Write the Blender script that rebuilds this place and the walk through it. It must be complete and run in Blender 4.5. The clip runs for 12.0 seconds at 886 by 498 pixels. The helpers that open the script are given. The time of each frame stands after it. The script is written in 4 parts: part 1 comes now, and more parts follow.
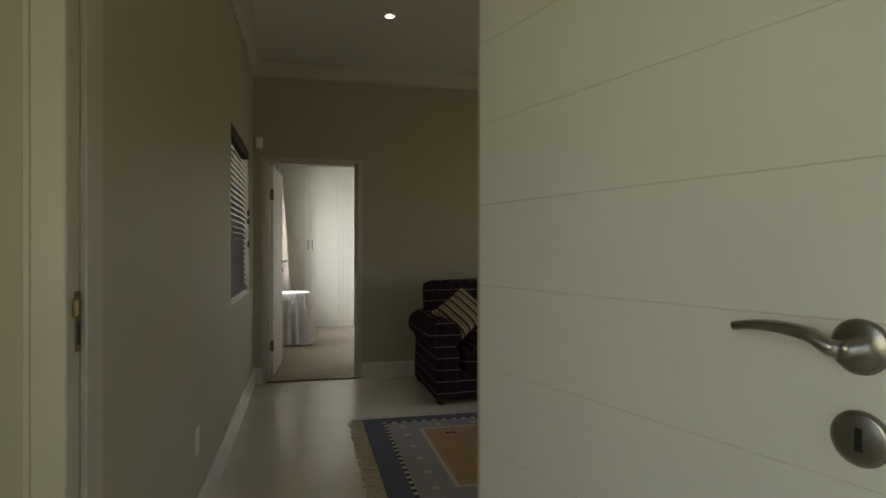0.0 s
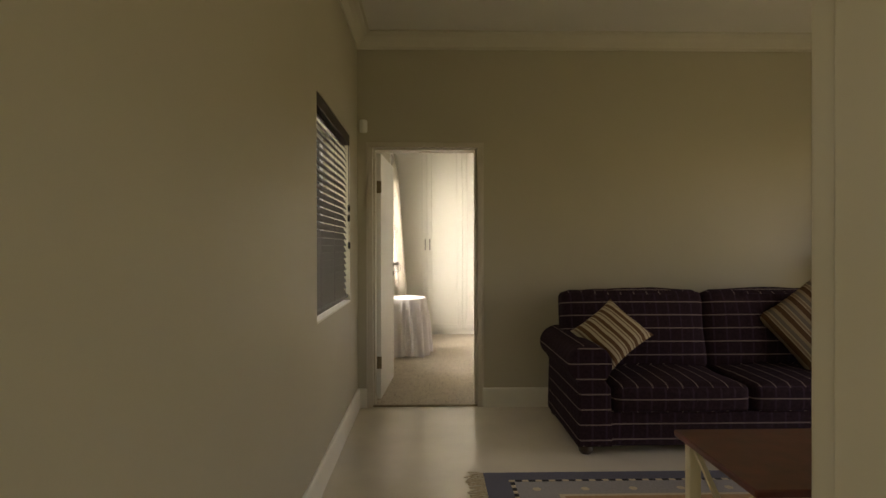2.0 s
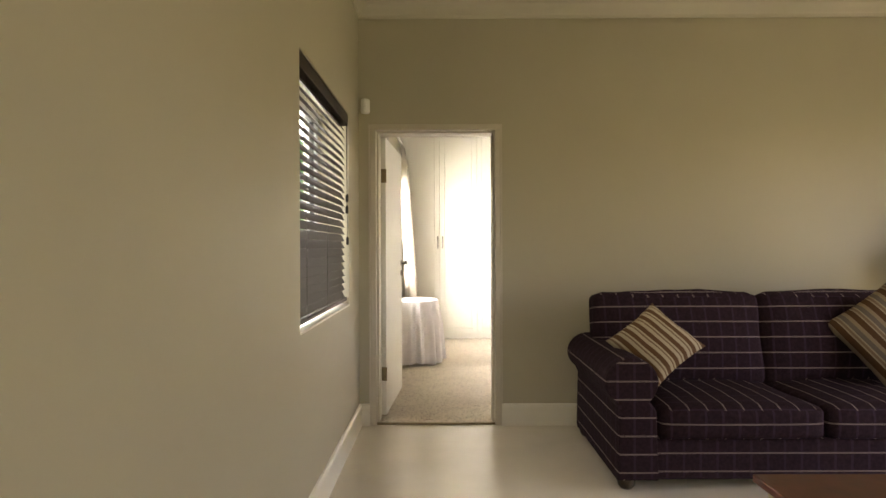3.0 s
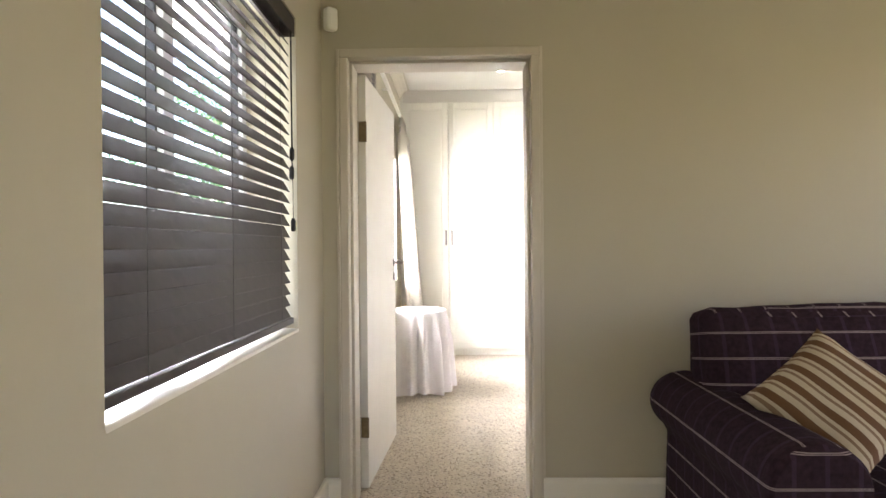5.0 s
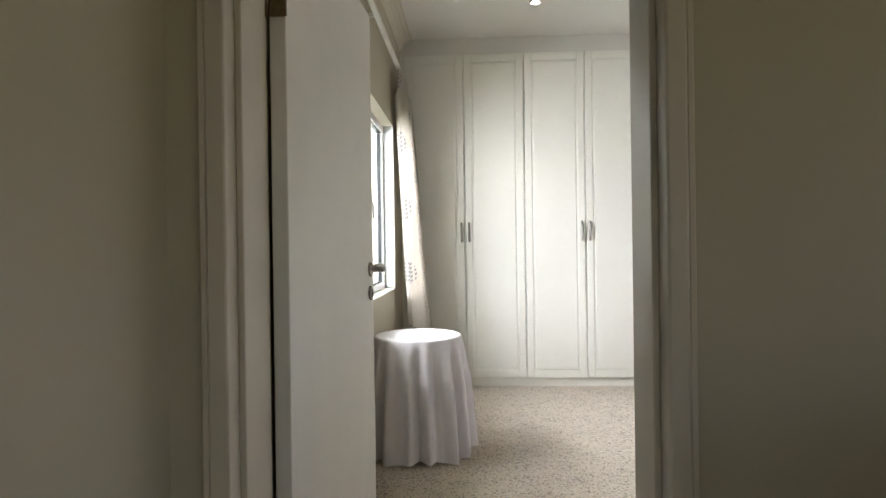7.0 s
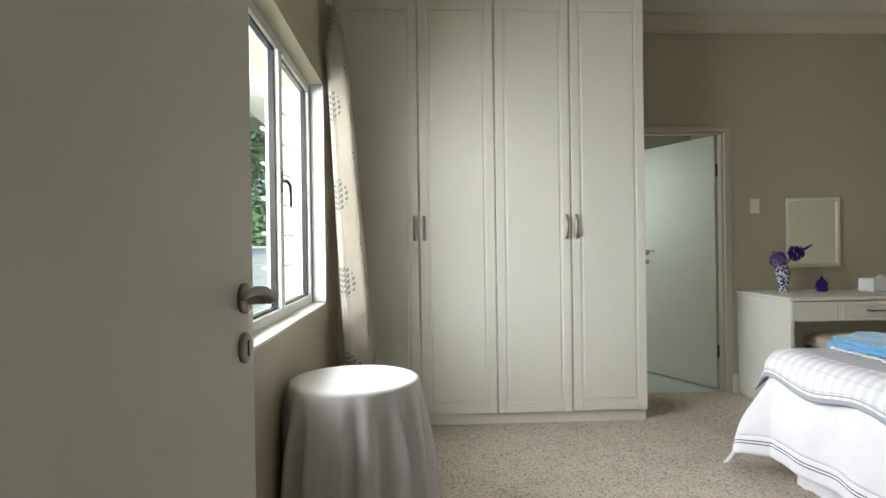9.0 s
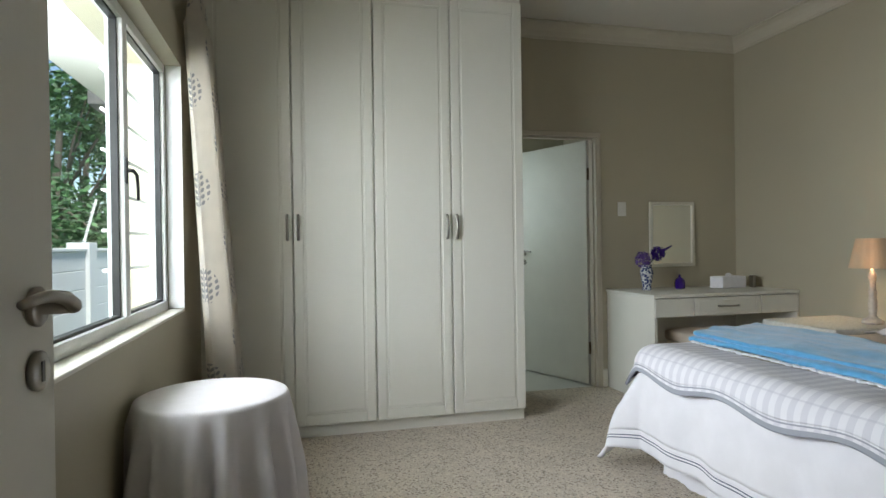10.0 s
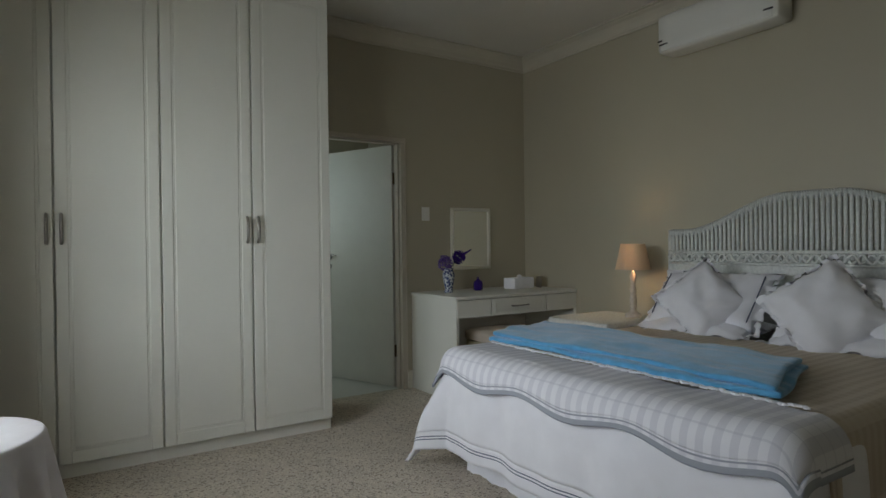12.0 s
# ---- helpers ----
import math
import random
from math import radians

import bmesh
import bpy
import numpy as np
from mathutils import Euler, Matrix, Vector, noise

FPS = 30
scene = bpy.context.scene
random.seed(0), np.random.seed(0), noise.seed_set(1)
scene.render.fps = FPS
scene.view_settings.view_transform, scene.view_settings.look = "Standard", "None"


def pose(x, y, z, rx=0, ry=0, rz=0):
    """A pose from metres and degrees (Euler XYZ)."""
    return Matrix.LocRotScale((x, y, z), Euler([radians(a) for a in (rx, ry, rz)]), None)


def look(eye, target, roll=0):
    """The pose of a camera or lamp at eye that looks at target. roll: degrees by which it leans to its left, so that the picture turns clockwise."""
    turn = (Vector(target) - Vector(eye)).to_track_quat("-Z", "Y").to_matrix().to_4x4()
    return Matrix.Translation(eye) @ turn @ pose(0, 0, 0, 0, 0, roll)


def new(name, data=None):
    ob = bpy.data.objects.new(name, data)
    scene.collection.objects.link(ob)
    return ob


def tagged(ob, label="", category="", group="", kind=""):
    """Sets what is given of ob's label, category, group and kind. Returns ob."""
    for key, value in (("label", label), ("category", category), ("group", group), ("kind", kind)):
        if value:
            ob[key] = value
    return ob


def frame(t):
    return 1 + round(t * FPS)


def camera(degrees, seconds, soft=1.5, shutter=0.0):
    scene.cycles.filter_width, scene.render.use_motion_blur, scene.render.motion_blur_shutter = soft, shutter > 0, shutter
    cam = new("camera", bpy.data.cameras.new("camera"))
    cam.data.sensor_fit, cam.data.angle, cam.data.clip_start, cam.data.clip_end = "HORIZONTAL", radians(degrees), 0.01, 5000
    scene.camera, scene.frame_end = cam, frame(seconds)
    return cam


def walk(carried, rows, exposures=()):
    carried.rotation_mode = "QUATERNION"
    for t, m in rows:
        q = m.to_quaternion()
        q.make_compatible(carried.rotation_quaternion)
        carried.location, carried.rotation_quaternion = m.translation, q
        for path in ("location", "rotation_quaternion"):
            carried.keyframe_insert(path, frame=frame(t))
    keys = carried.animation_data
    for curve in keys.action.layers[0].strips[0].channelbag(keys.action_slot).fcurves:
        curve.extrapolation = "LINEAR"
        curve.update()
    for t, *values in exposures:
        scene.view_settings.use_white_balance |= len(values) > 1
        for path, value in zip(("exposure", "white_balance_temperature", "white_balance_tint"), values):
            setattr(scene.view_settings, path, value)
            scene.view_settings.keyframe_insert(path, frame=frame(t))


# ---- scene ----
cam = camera(73.9, 12.0)
PATH = [
    (0, (0.327, 0.024, 1.238), (0.781, 1.972, 1.237), 0.0),
    (0.5, (0.34, 0.242, 1.238), (0.592, 2.226, 1.232), -0.0),
    (1, (0.359, 0.494, 1.244), (0.504, 2.489, 1.239), 0.1),
    (1.5, (0.378, 0.742, 1.246), (0.466, 2.74, 1.238), -0.1),
    (2, (0.43, 1.02, 1.26), (0.474, 3.019, 1.254), -0.1),
    (2.5, (0.461, 1.297, 1.244), (0.462, 3.297, 1.236), -0.0),
    (3, (0.455, 1.581, 1.232), (0.449, 3.581, 1.227), -0.2),
    (3.2, (0.464, 1.728, 1.223), (0.449, 3.728, 1.212), -0.2),
    (5, (0.456, 3.013, 1.183), (0.416, 5.013, 1.181), -0.5),
    (5.5, (0.452, 3.377, 1.17), (0.398, 5.376, 1.167), -0.6),
    (6, (0.45, 3.799, 1.168), (0.383, 5.798, 1.164), -0.6),
    (6.5, (0.455, 4.186, 1.173), (0.365, 6.184, 1.169), -0.6),
    (8.3, (0.394, 5.374, 1.168), (0.294, 7.371, 1.166), -0.9),
    (8.5, (0.413, 5.462, 1.169), (0.318, 7.459, 1.164), -1.0),
    (9, (0.374, 5.656, 1.184), (0.464, 7.654, 1.173), -0.8),
    (9.5, (0.403, 5.737, 1.165), (0.725, 7.711, 1.162), -0.8),
    (10, (0.41, 5.799, 1.17), (0.895, 7.74, 1.162), -0.8),
    (10.5, (0.457, 5.849, 1.156), (1.084, 7.748, 1.152), -0.9),
    (11, (0.46, 5.882, 1.16), (1.232, 7.727, 1.154), -0.8),
    (11.5, (0.439, 5.896, 1.171), (1.382, 7.66, 1.166), -0.8),
    (12, (0.415, 5.89, 1.19), (1.507, 7.565, 1.178), -0.7),
]
EXPOSURES = [(0.0, 0.92, 6800, 11), (1.0, 1.05, 7800, 14), (1.5, 1.2, 8300, 17), (2.0, 1.6, 8400, 17), (2.5, 2.35, 8100, 17), (3.0, 2.7, 7800, 19),
             (5.0, 3.15, 6600, 21), (5.5, 2.7, 6400, 20), (6.0, 2.25, 6400, 18), (6.5, 1.9, 6400, 17), (8.5, 1.05, 6700, 11), (9.5, 0.8, 6500, 10),
             (10.5, 0.45, 6280, 9), (11.0, 0.33, 6280, 9), (11.5, 0.04, 6280, 9), (12.0, -0.28, 6320, 9)]
walk(cam, [(t, look(eye, target, roll)) for t, eye, target, roll in PATH], EXPOSURES)

# ---- light ----
world = bpy.data.worlds.new("sky")
scene.world = world
world.use_nodes = True
sky = world.node_tree.nodes.new("ShaderNodeTexSky")
sky.sky_type = "NISHITA"
sky.sun_disc = False
sky.sun_elevation, sky.sun_rotation = radians(65), radians(153)
background = world.node_tree.nodes["Background"]
background.inputs["Strength"].default_value = 0.15
world.node_tree.links.new(sky.outputs["Color"], background.inputs["Color"])


def lamp(name, kind, m, energy, colour=(1, 1, 1), size=(0.1, 0.1), angle=None):
    data = bpy.data.lights.new(name, kind)
    data.energy, data.color = energy, colour
    if kind == "AREA":
        data.shape, data.size, data.size_y = "RECTANGLE", size[0], size[1]
    elif kind == "SUN":
        data.angle = angle
    else:
        data.shadow_soft_size = size[0]
        if kind == "SPOT":
            data.spot_size, data.spot_blend = angle, 0.6
    ob = new(name, data)
    ob.matrix_world = m
    return ob


lamp("sun", "SUN", look((2.5, 3, 12), (0, 8, 0)), 4.2, (1, 0.96, 0.9), angle=radians(12))
# daylight at the openings, and fill lamps for hall and bathroom
lamp("bedroom_window_daylight", "AREA", look((-1.3, 7.45, 1.84), (1.6, 7.6, 1.15)), 185, (0.94, 0.97, 1.0), (4.1, 1.45))
lamp("lounge_window_daylight", "AREA", look((-0.95, 5.4, 1.5), (1.0, 5.4, 1.5)), 12, (1.0, 0.95, 0.93), (3.4, 1.65))
lamp("lounge_patio_daylight", "AREA", look((4.75, 3.3, 1.15), (0.0, 3.6, 1.0)), 3.0, (1.0, 0.64, 0.38), (2.2, 2.0))
# added fill from an unseen side of the hall, brightens the entrance door
lamp("hall_door_fill", "AREA", look((-0.6, -0.7, 1.5), (1.2, 0.2, 1.2)), 3.4, (1.0, 0.97, 0.58), (0.9, 1.1))
lamp("entrance_daylight", "AREA", look((0.9, -2.35, 1.3), (0.8, 1.5, 1.2)), 0.2, (1.0, 0.94, 0.7), (1.4, 1.9))
# added fill inside the bathroom, no window there; lights the open leaf
lamp("bathroom_fill", "AREA", look((1.1, 11.4, 1.6), (3.0, 11.2, 1.1)), 8, (0.85, 1.0, 0.98), (0.9, 1.0))


# ---- materials ----
def material(name, colour, rough=0.6, metal=0.0, vary=0.05, scale=4.0, bump=0.0, bump_scale=200.0, sheen=0.0, spec=0.5):
    m = bpy.data.materials.new(name)
    m.use_nodes = True
    nt = m.node_tree
    b = nt.nodes["Principled BSDF"]
    b.inputs["Roughness"].default_value, b.inputs["Metallic"].default_value = rough, metal
    b.inputs["Specular IOR Level"].default_value = spec
    if sheen:
        b.inputs["Sheen Weight"].default_value = sheen
    co = nt.nodes.new("ShaderNodeTexCoord")
    n = nt.nodes.new("ShaderNodeTexNoise")
    n.inputs["Scale"].default_value, n.inputs["Detail"].default_value = scale, 6
    nt.links.new(co.outputs["Object"], n.inputs["Vector"])
    r = nt.nodes.new("ShaderNodeValToRGB")
    r.color_ramp.elements[0].position, r.color_ramp.elements[1].position = 0.3, 0.7
    r.color_ramp.elements[0].color = (*[c * (1 - vary) for c in colour], 1)
    r.color_ramp.elements[1].color = (*[min(1, c * (1 + vary)) for c in colour], 1)
    nt.links.new(n.outputs["Fac"], r.inputs["Fac"])
    nt.links.new(r.outputs["Color"], b.inputs["Base Color"])
    if bump:
        n2 = nt.nodes.new("ShaderNodeTexNoise")
        n2.inputs["Scale"].default_value, n2.inputs["Detail"].default_value = bump_scale, 4
        nt.links.new(co.outputs["Object"], n2.inputs["Vector"])
        bp = nt.nodes.new("ShaderNodeBump")
        bp.inputs["Strength"].default_value, bp.inputs["Distance"].default_value = bump, 0.002
        nt.links.new(n2.outputs["Fac"], bp.inputs["Height"])
        nt.links.new(bp.outputs["Normal"], b.inputs["Normal"])
    return m


def node_math(nt, op, a, b=None):
    n = nt.nodes.new("ShaderNodeMath")
    n.operation = op
    for k, v in ((0, a), (1, b)):
        if v is None:
            continue
        if isinstance(v, (int, float)):
            n.inputs[k].default_value = v
        else:
            nt.links.new(v, n.inputs[k])
    return n.outputs[0]


def mixed(nt, fac, a, b):
    n = nt.nodes.new("ShaderNodeMix")
    n.data_type = "RGBA"
    nt.links.new(fac, n.inputs["Factor"])
    for sock, v in ((n.inputs[6], a), (n.inputs[7], b)):
        if isinstance(v, tuple):
            sock.default_value = (*v, 1)
        else:
            nt.links.new(v, sock)
    return n.outputs[2]


def base_of(m):
    b = m.node_tree.nodes["Principled BSDF"]
    return m.node_tree, b, b.inputs["Base Color"].links[0].from_socket


def axis_of(nt, axis, uv=False):
    co = nt.nodes.new("ShaderNodeTexCoord")
    sep = nt.nodes.new("ShaderNodeSeparateXYZ")
    nt.links.new(co.outputs["UV" if uv else "Object"], sep.inputs[0])
    return sep.outputs["XYZ".index(axis)]


def lines(nt, coord, pitch, width, shift=0.0):
    """1 on lines of that width, every pitch metres."""
    f = node_math(nt, "FRACT", node_math(nt, "DIVIDE", node_math(nt, "ADD", coord, 100.0 * pitch + shift), pitch))
    return node_math(nt, "LESS_THAN", f, width / pitch)


def sofa_fabric(name, axis, cross):
    m = material(name, (0.027, 0.015, 0.022), 0.95, vary=0.25, scale=60, bump=0.5, bump_scale=700, spec=0.12)
    nt, b, col = base_of(m)
    faint = lines(nt, axis_of(nt, cross), 0.085, 0.012, 0.03)
    col = mixed(nt, node_math(nt, "MULTIPLY", faint, 0.16), col, (0.10, 0.07, 0.13))
    a = lines(nt, axis_of(nt, axis), 0.092, 0.0026)
    c = lines(nt, axis_of(nt, axis), 0.092, 0.0026, -0.0046)
    col = mixed(nt, node_math(nt, "MULTIPLY", node_math(nt, "MAXIMUM", a, c), 0.6), col, (0.46, 0.38, 0.36))
    nt.links.new(col, b.inputs["Base Color"])
    return m


def striped(name, colours, pitch, axis="X", rough=0.9, uv=False):
    """A cloth with bands of the colours, each with its share of the pitch."""
    m = material(name, (0.5, 0.5, 0.5), rough, vary=0.1, scale=300, bump=0.4, bump_scale=600, spec=0.2)
    nt, b, col = base_of(m)
    f = node_math(nt, "FRACT", node_math(nt, "DIVIDE", node_math(nt, "ADD", axis_of(nt, axis, uv), 100.0 * pitch), pitch))
    r = nt.nodes.new("ShaderNodeValToRGB")
    r.color_ramp.interpolation = "CONSTANT"
    at = 0.0
    for k, (share, c) in enumerate(colours):
        e = r.color_ramp.elements[k] if k < 2 else r.color_ramp.elements.new(at)
        e.position, e.color = at, (*c, 1)
        at += share
    nt.links.new(f, r.inputs["Fac"])
    mul = nt.nodes.new("ShaderNodeMix")
    mul.data_type, mul.blend_type = "RGBA", "OVERLAY"
    mul.inputs["Factor"].default_value = 0.6
    nt.links.new(r.outputs["Color"], mul.inputs[6])
    nt.links.new(col, mul.inputs[7])
    nt.links.new(mul.outputs[2], b.inputs["Base Color"])
    return m


def speckled(name, base, dark, light, scale, bump):
    m = material(name, base, 0.95, vary=0.1, scale=6, bump=0, sheen=0.2)
    nt, b, col = base_of(m)
    co = nt.nodes.new("ShaderNodeTexCoord")
    v = nt.nodes.new("ShaderNodeTexVoronoi")
    v.inputs["Scale"].default_value = scale
    nt.links.new(co.outputs["Object"], v.inputs["Vector"])
    sep = nt.nodes.new("ShaderNodeSeparateColor")
    nt.links.new(v.outputs["Color"], sep.inputs[0])
    col = mixed(nt, node_math(nt, "MULTIPLY", node_math(nt, "GREATER_THAN", sep.outputs[0], 0.82), 0.8), col, dark)
    col = mixed(nt, node_math(nt, "MULTIPLY", node_math(nt, "GREATER_THAN", sep.outputs[1], 0.7), 0.7), col, light)
    nt.links.new(col, b.inputs["Base Color"])
    bp = nt.nodes.new("ShaderNodeBump")
    bp.inputs["Strength"].default_value, bp.inputs["Distance"].default_value = bump, 0.006
    nt.links.new(v.outputs["Distance"], bp.inputs["Height"])
    nt.links.new(bp.outputs["Normal"], b.inputs["Normal"])
    return m


WALL = material("greige_wall_paint", (0.455, 0.416, 0.312), 0.5, vary=0.025, scale=1.5, bump=0.12, bump_scale=90)
CEILING = material("white_ceiling_paint", (0.70, 0.68, 0.63), 0.7, vary=0.02, scale=2, bump=0.05)
CORNICE_PAINT = material("pale_cornice_paint", (0.58, 0.545, 0.455), 0.6, vary=0.03, scale=4, bump=0.08, bump_scale=40)
TRIM = material("cream_gloss_paint", (0.74, 0.71, 0.62), 0.35, vary=0.03, scale=6, bump=0.06, bump_scale=40)
FRAME = material("beige_frame_paint", (0.56, 0.51, 0.42), 0.4, vary=0.03, scale=6, bump=0.06, bump_scale=40)
DOOR = material("white_door_paint", (0.76, 0.74, 0.68), 0.4, vary=0.025, scale=5, bump=0.06, bump_scale=60)
CUPBOARD = material("off_white_foil", (0.77, 0.76, 0.69), 0.5, vary=0.015, scale=3, bump=0.03, bump_scale=30)
SCREED = material("cream_screed_floor", (0.72, 0.665, 0.555), 0.2, vary=0.06, scale=2.5, bump=0.06, bump_scale=25)
CARPET = speckled("speckled_carpet", (0.52, 0.445, 0.345), (0.16, 0.12, 0.085), (0.68, 0.60, 0.49), 120, 0.9)
TILE = material("pale_tile", (0.60, 0.60, 0.56), 0.3, vary=0.04, scale=3)
SOFA_Z = sofa_fabric("plum_striped_fabric", "Z", "X")
SOFA_X = sofa_fabric("plum_striped_fabric_seat", "X", "Y")
SOFA_SIDE = sofa_fabric("plum_striped_fabric_side", "Z", "Y")
CUSHION = striped("striped_cushion_cloth", [(0.30, (0.12, 0.065, 0.035)), (0.07, (0.42, 0.36, 0.27)), (0.13, (0.26, 0.19, 0.13)), (0.07, (0.42, 0.36, 0.27)), (0.23, (0.19, 0.16, 0.14)), (0.20, (0.34, 0.27, 0.19))], 0.105, "X")
CUSHION_FINE = striped("fine_striped_cushion_cloth", [(0.40, (0.14, 0.075, 0.04)), (0.16, (0.48, 0.41, 0.30)), (0.14, (0.22, 0.15, 0.10)), (0.30, (0.48, 0.41, 0.30))], 0.062, "X")
RED_WOOD = material("red_brown_varnished_wood", (0.10, 0.022, 0.012), 0.3, vary=0.35, scale=9, bump=0.1, bump_scale=60)
CREAM_WOOD = material("cream_painted_wood", (0.62, 0.56, 0.38), 0.5, vary=0.06, scale=10)
DARK_WOOD = material("dark_turned_wood", (0.03, 0.018, 0.012), 0.4, vary=0.2, scale=20)
BLIND = material("dark_brown_blind_wood", (0.028, 0.020, 0.019), 0.5, vary=0.25, scale=25, bump=0.1, bump_scale=80, spec=0.4)
CORD = material("black_cord", (0.012, 0.011, 0.011), 0.8)
STEEL = material("satin_steel", (0.34, 0.32, 0.29), 0.32, 1.0, vary=0.08, scale=30)
BRASS = material("aged_brass", (0.22, 0.17, 0.10), 0.4, 1.0, vary=0.2, scale=60)
WHITE_ALU = material("white_powder_aluminium", (0.72, 0.73, 0.73), 0.35, vary=0.02)
BLACK = material("black_plastic", (0.012, 0.012, 0.012), 0.4)
WHITE_PLASTIC = material("white_plastic", (0.76, 0.75, 0.70), 0.35, vary=0.02)
LINEN = material("white_linen", (0.82, 0.82, 0.86), 0.9, vary=0.03, scale=14, bump=0.25, bump_scale=500, sheen=0.15)
TABLE_LINEN = material("white_tablecloth", (0.78, 0.75, 0.77), 0.85, vary=0.03, scale=20, bump=0.2, bump_scale=500)
SHEET = material("beige_sheet", (0.58, 0.50, 0.405), 0.95, vary=0.06, scale=12, bump=0.3, bump_scale=300)
BLUE = material("sky_blue_fleece", (0.10, 0.36, 0.62), 0.95, vary=0.12, scale=25, bump=0.5, bump_scale=350, sheen=0.5)
GREY_EDGE = material("grey_binding", (0.36, 0.38, 0.43), 0.9, vary=0.08, scale=60)
NAVY = material("navy_stitching", (0.06, 0.075, 0.13), 0.9)
COVERLET = striped("grey_striped_coverlet", [(0.5, (0.80, 0.80, 0.84)), (0.5, (0.69, 0.69, 0.74))], 0.056, "Y")
QUILT = striped("beige_checked_quilt", [(0.5, (0.56, 0.485, 0.39)), (0.5, (0.64, 0.57, 0.475))], 0.05, "Y")
_nt, _b, _col = base_of(QUILT)
_nt.links.new(mixed(_nt, node_math(_nt, "MULTIPLY", lines(_nt, axis_of(_nt, "X"), 0.05, 0.025), 0.35), _col, (0.68, 0.62, 0.54)), _b.inputs["Base Color"])
_nt, _b, _col = base_of(COVERLET)
_nt.links.new(mixed(_nt, node_math(_nt, "MULTIPLY", lines(_nt, axis_of(_nt, "X"), 0.058, 0.005), 0.3), _col, (0.45, 0.45, 0.52)), _b.inputs["Base Color"])
WICKER = material("white_wicker", (0.72, 0.74, 0.71), 0.55, vary=0.12, scale=60, bump=0.6, bump_scale=250)
SHADE = material("cream_linen_shade", (0.70, 0.55, 0.38), 0.9, vary=0.06, scale=200, bump=0.2, bump_scale=600)
SHADE.node_tree.nodes["Principled BSDF"].inputs["Transmission Weight"].default_value = 0.28
BROWN_SHADE = material("brown_fabric_shade", (0.20, 0.12, 0.065), 0.9, vary=0.1, scale=200)
LAMP_WOOD = material("whitewashed_turned_wood", (0.52, 0.47, 0.41), 0.55, vary=0.15, scale=40)
PURPLE = material("purple_petals", (0.13, 0.075, 0.30), 0.8, vary=0.5, scale=60)
PURPLE_GLASS = material("violet_glass", (0.035, 0.012, 0.16), 0.15, vary=0.2, scale=40)
LEAF = material("dark_green_stem", (0.035, 0.07, 0.03), 0.6, vary=0.2)
PALE_PETAL = material("pale_petals", (0.6, 0.52, 0.36), 0.8, vary=0.1)
CERAMIC = material("cream_ceramic", (0.62, 0.58, 0.48), 0.25, vary=0.05)
MIRROR = material("mirror_glass", (0.85, 0.87, 0.85), 0.02, 1.0, vary=0.0)
RUG_BLUE = material("rug_slate_blue_wool", (0.105, 0.108, 0.155), 0.95, vary=0.2, scale=120, bump=0.8, bump_scale=300)
RUG_GREY = material("rug_grey_wool", (0.30, 0.29, 0.30), 0.95, vary=0.15, scale=100, bump=0.8, bump_scale=300)
RUG_TAN = material("rug_tan_wool", (0.42, 0.27, 0.15), 0.95, vary=0.15, scale=40, bump=0.8, bump_scale=300)
RUG_CREAM = material("rug_cream_wool", (0.55, 0.47, 0.34), 0.95, vary=0.15, scale=100, bump=0.8, bump_scale=300)
RUG_BLACK = material("rug_black_wool", (0.018, 0.018, 0.022), 0.95, vary=0.2, scale=100, bump=0.8, bump_scale=300)
PLASTER = material("white_exterior_plaster", (0.80, 0.80, 0.80), 0.8, vary=0.04, scale=3, bump=0.2)
GRASS = material("lawn_ground", (0.07, 0.11, 0.04), 0.95, vary=0.4, scale=3)
BARK = material("grey_bark", (0.16, 0.13, 0.10), 0.9, vary=0.3, scale=12)
FOLIAGE = material("green_foliage", (0.08, 0.18, 0.06), 0.6, vary=0.55, scale=1.5)
ROOF = material("grey_roof_tile", (0.2, 0.19, 0.18), 0.8, vary=0.2, scale=5)


def emitter(name, colour, strength):
    m = bpy.data.materials.new(name)
    m.use_nodes = True
    b = m.node_tree.nodes["Principled BSDF"]
    b.inputs["Base Color"].default_value = (*colour, 1)
    b.inputs["Emission Color"].default_value = (*colour, 1)
    b.inputs["Emission Strength"].default_value = strength
    return m


BULB = emitter("lit_downlight_lens", (1.0, 0.86, 0.62), 25)

GLASS = bpy.data.materials.new("window_glass")
GLASS.use_nodes = True
_nt = GLASS.node_tree
_b = _nt.nodes["Principled BSDF"]
_b.inputs["Roughness"].default_value, _b.inputs["IOR"].default_value = 0.0, 1.45
_t, _mix = _nt.nodes.new("ShaderNodeBsdfTransparent"), _nt.nodes.new("ShaderNodeMixShader")
_t.inputs["Color"].default_value = (0.93, 0.96, 0.95, 1)
_b.inputs["Metallic"].default_value = 1.0
_mix.inputs[0].default_value = 0.05
_nt.links.new(_t.outputs[0], _mix.inputs[1])
_nt.links.new(_b.outputs[0], _mix.inputs[2])
_nt.links.new(_mix.outputs[0], _nt.nodes["Material Output"].inputs["Surface"])

def hemmed(name, base, bands, colour):
    """A cloth with lines at given distances from its hem, along u."""
    nt, b, col = base_of(base)
    u = axis_of(nt, "X", True)
    f = None
    for a, c in bands:
        one = node_math(nt, "MULTIPLY", node_math(nt, "GREATER_THAN", u, a), node_math(nt, "LESS_THAN", u, c))
        f = one if f is None else node_math(nt, "MAXIMUM", f, one)
    nt.links.new(mixed(nt, f, col, colour), b.inputs["Base Color"])
    base.name = name
    return base


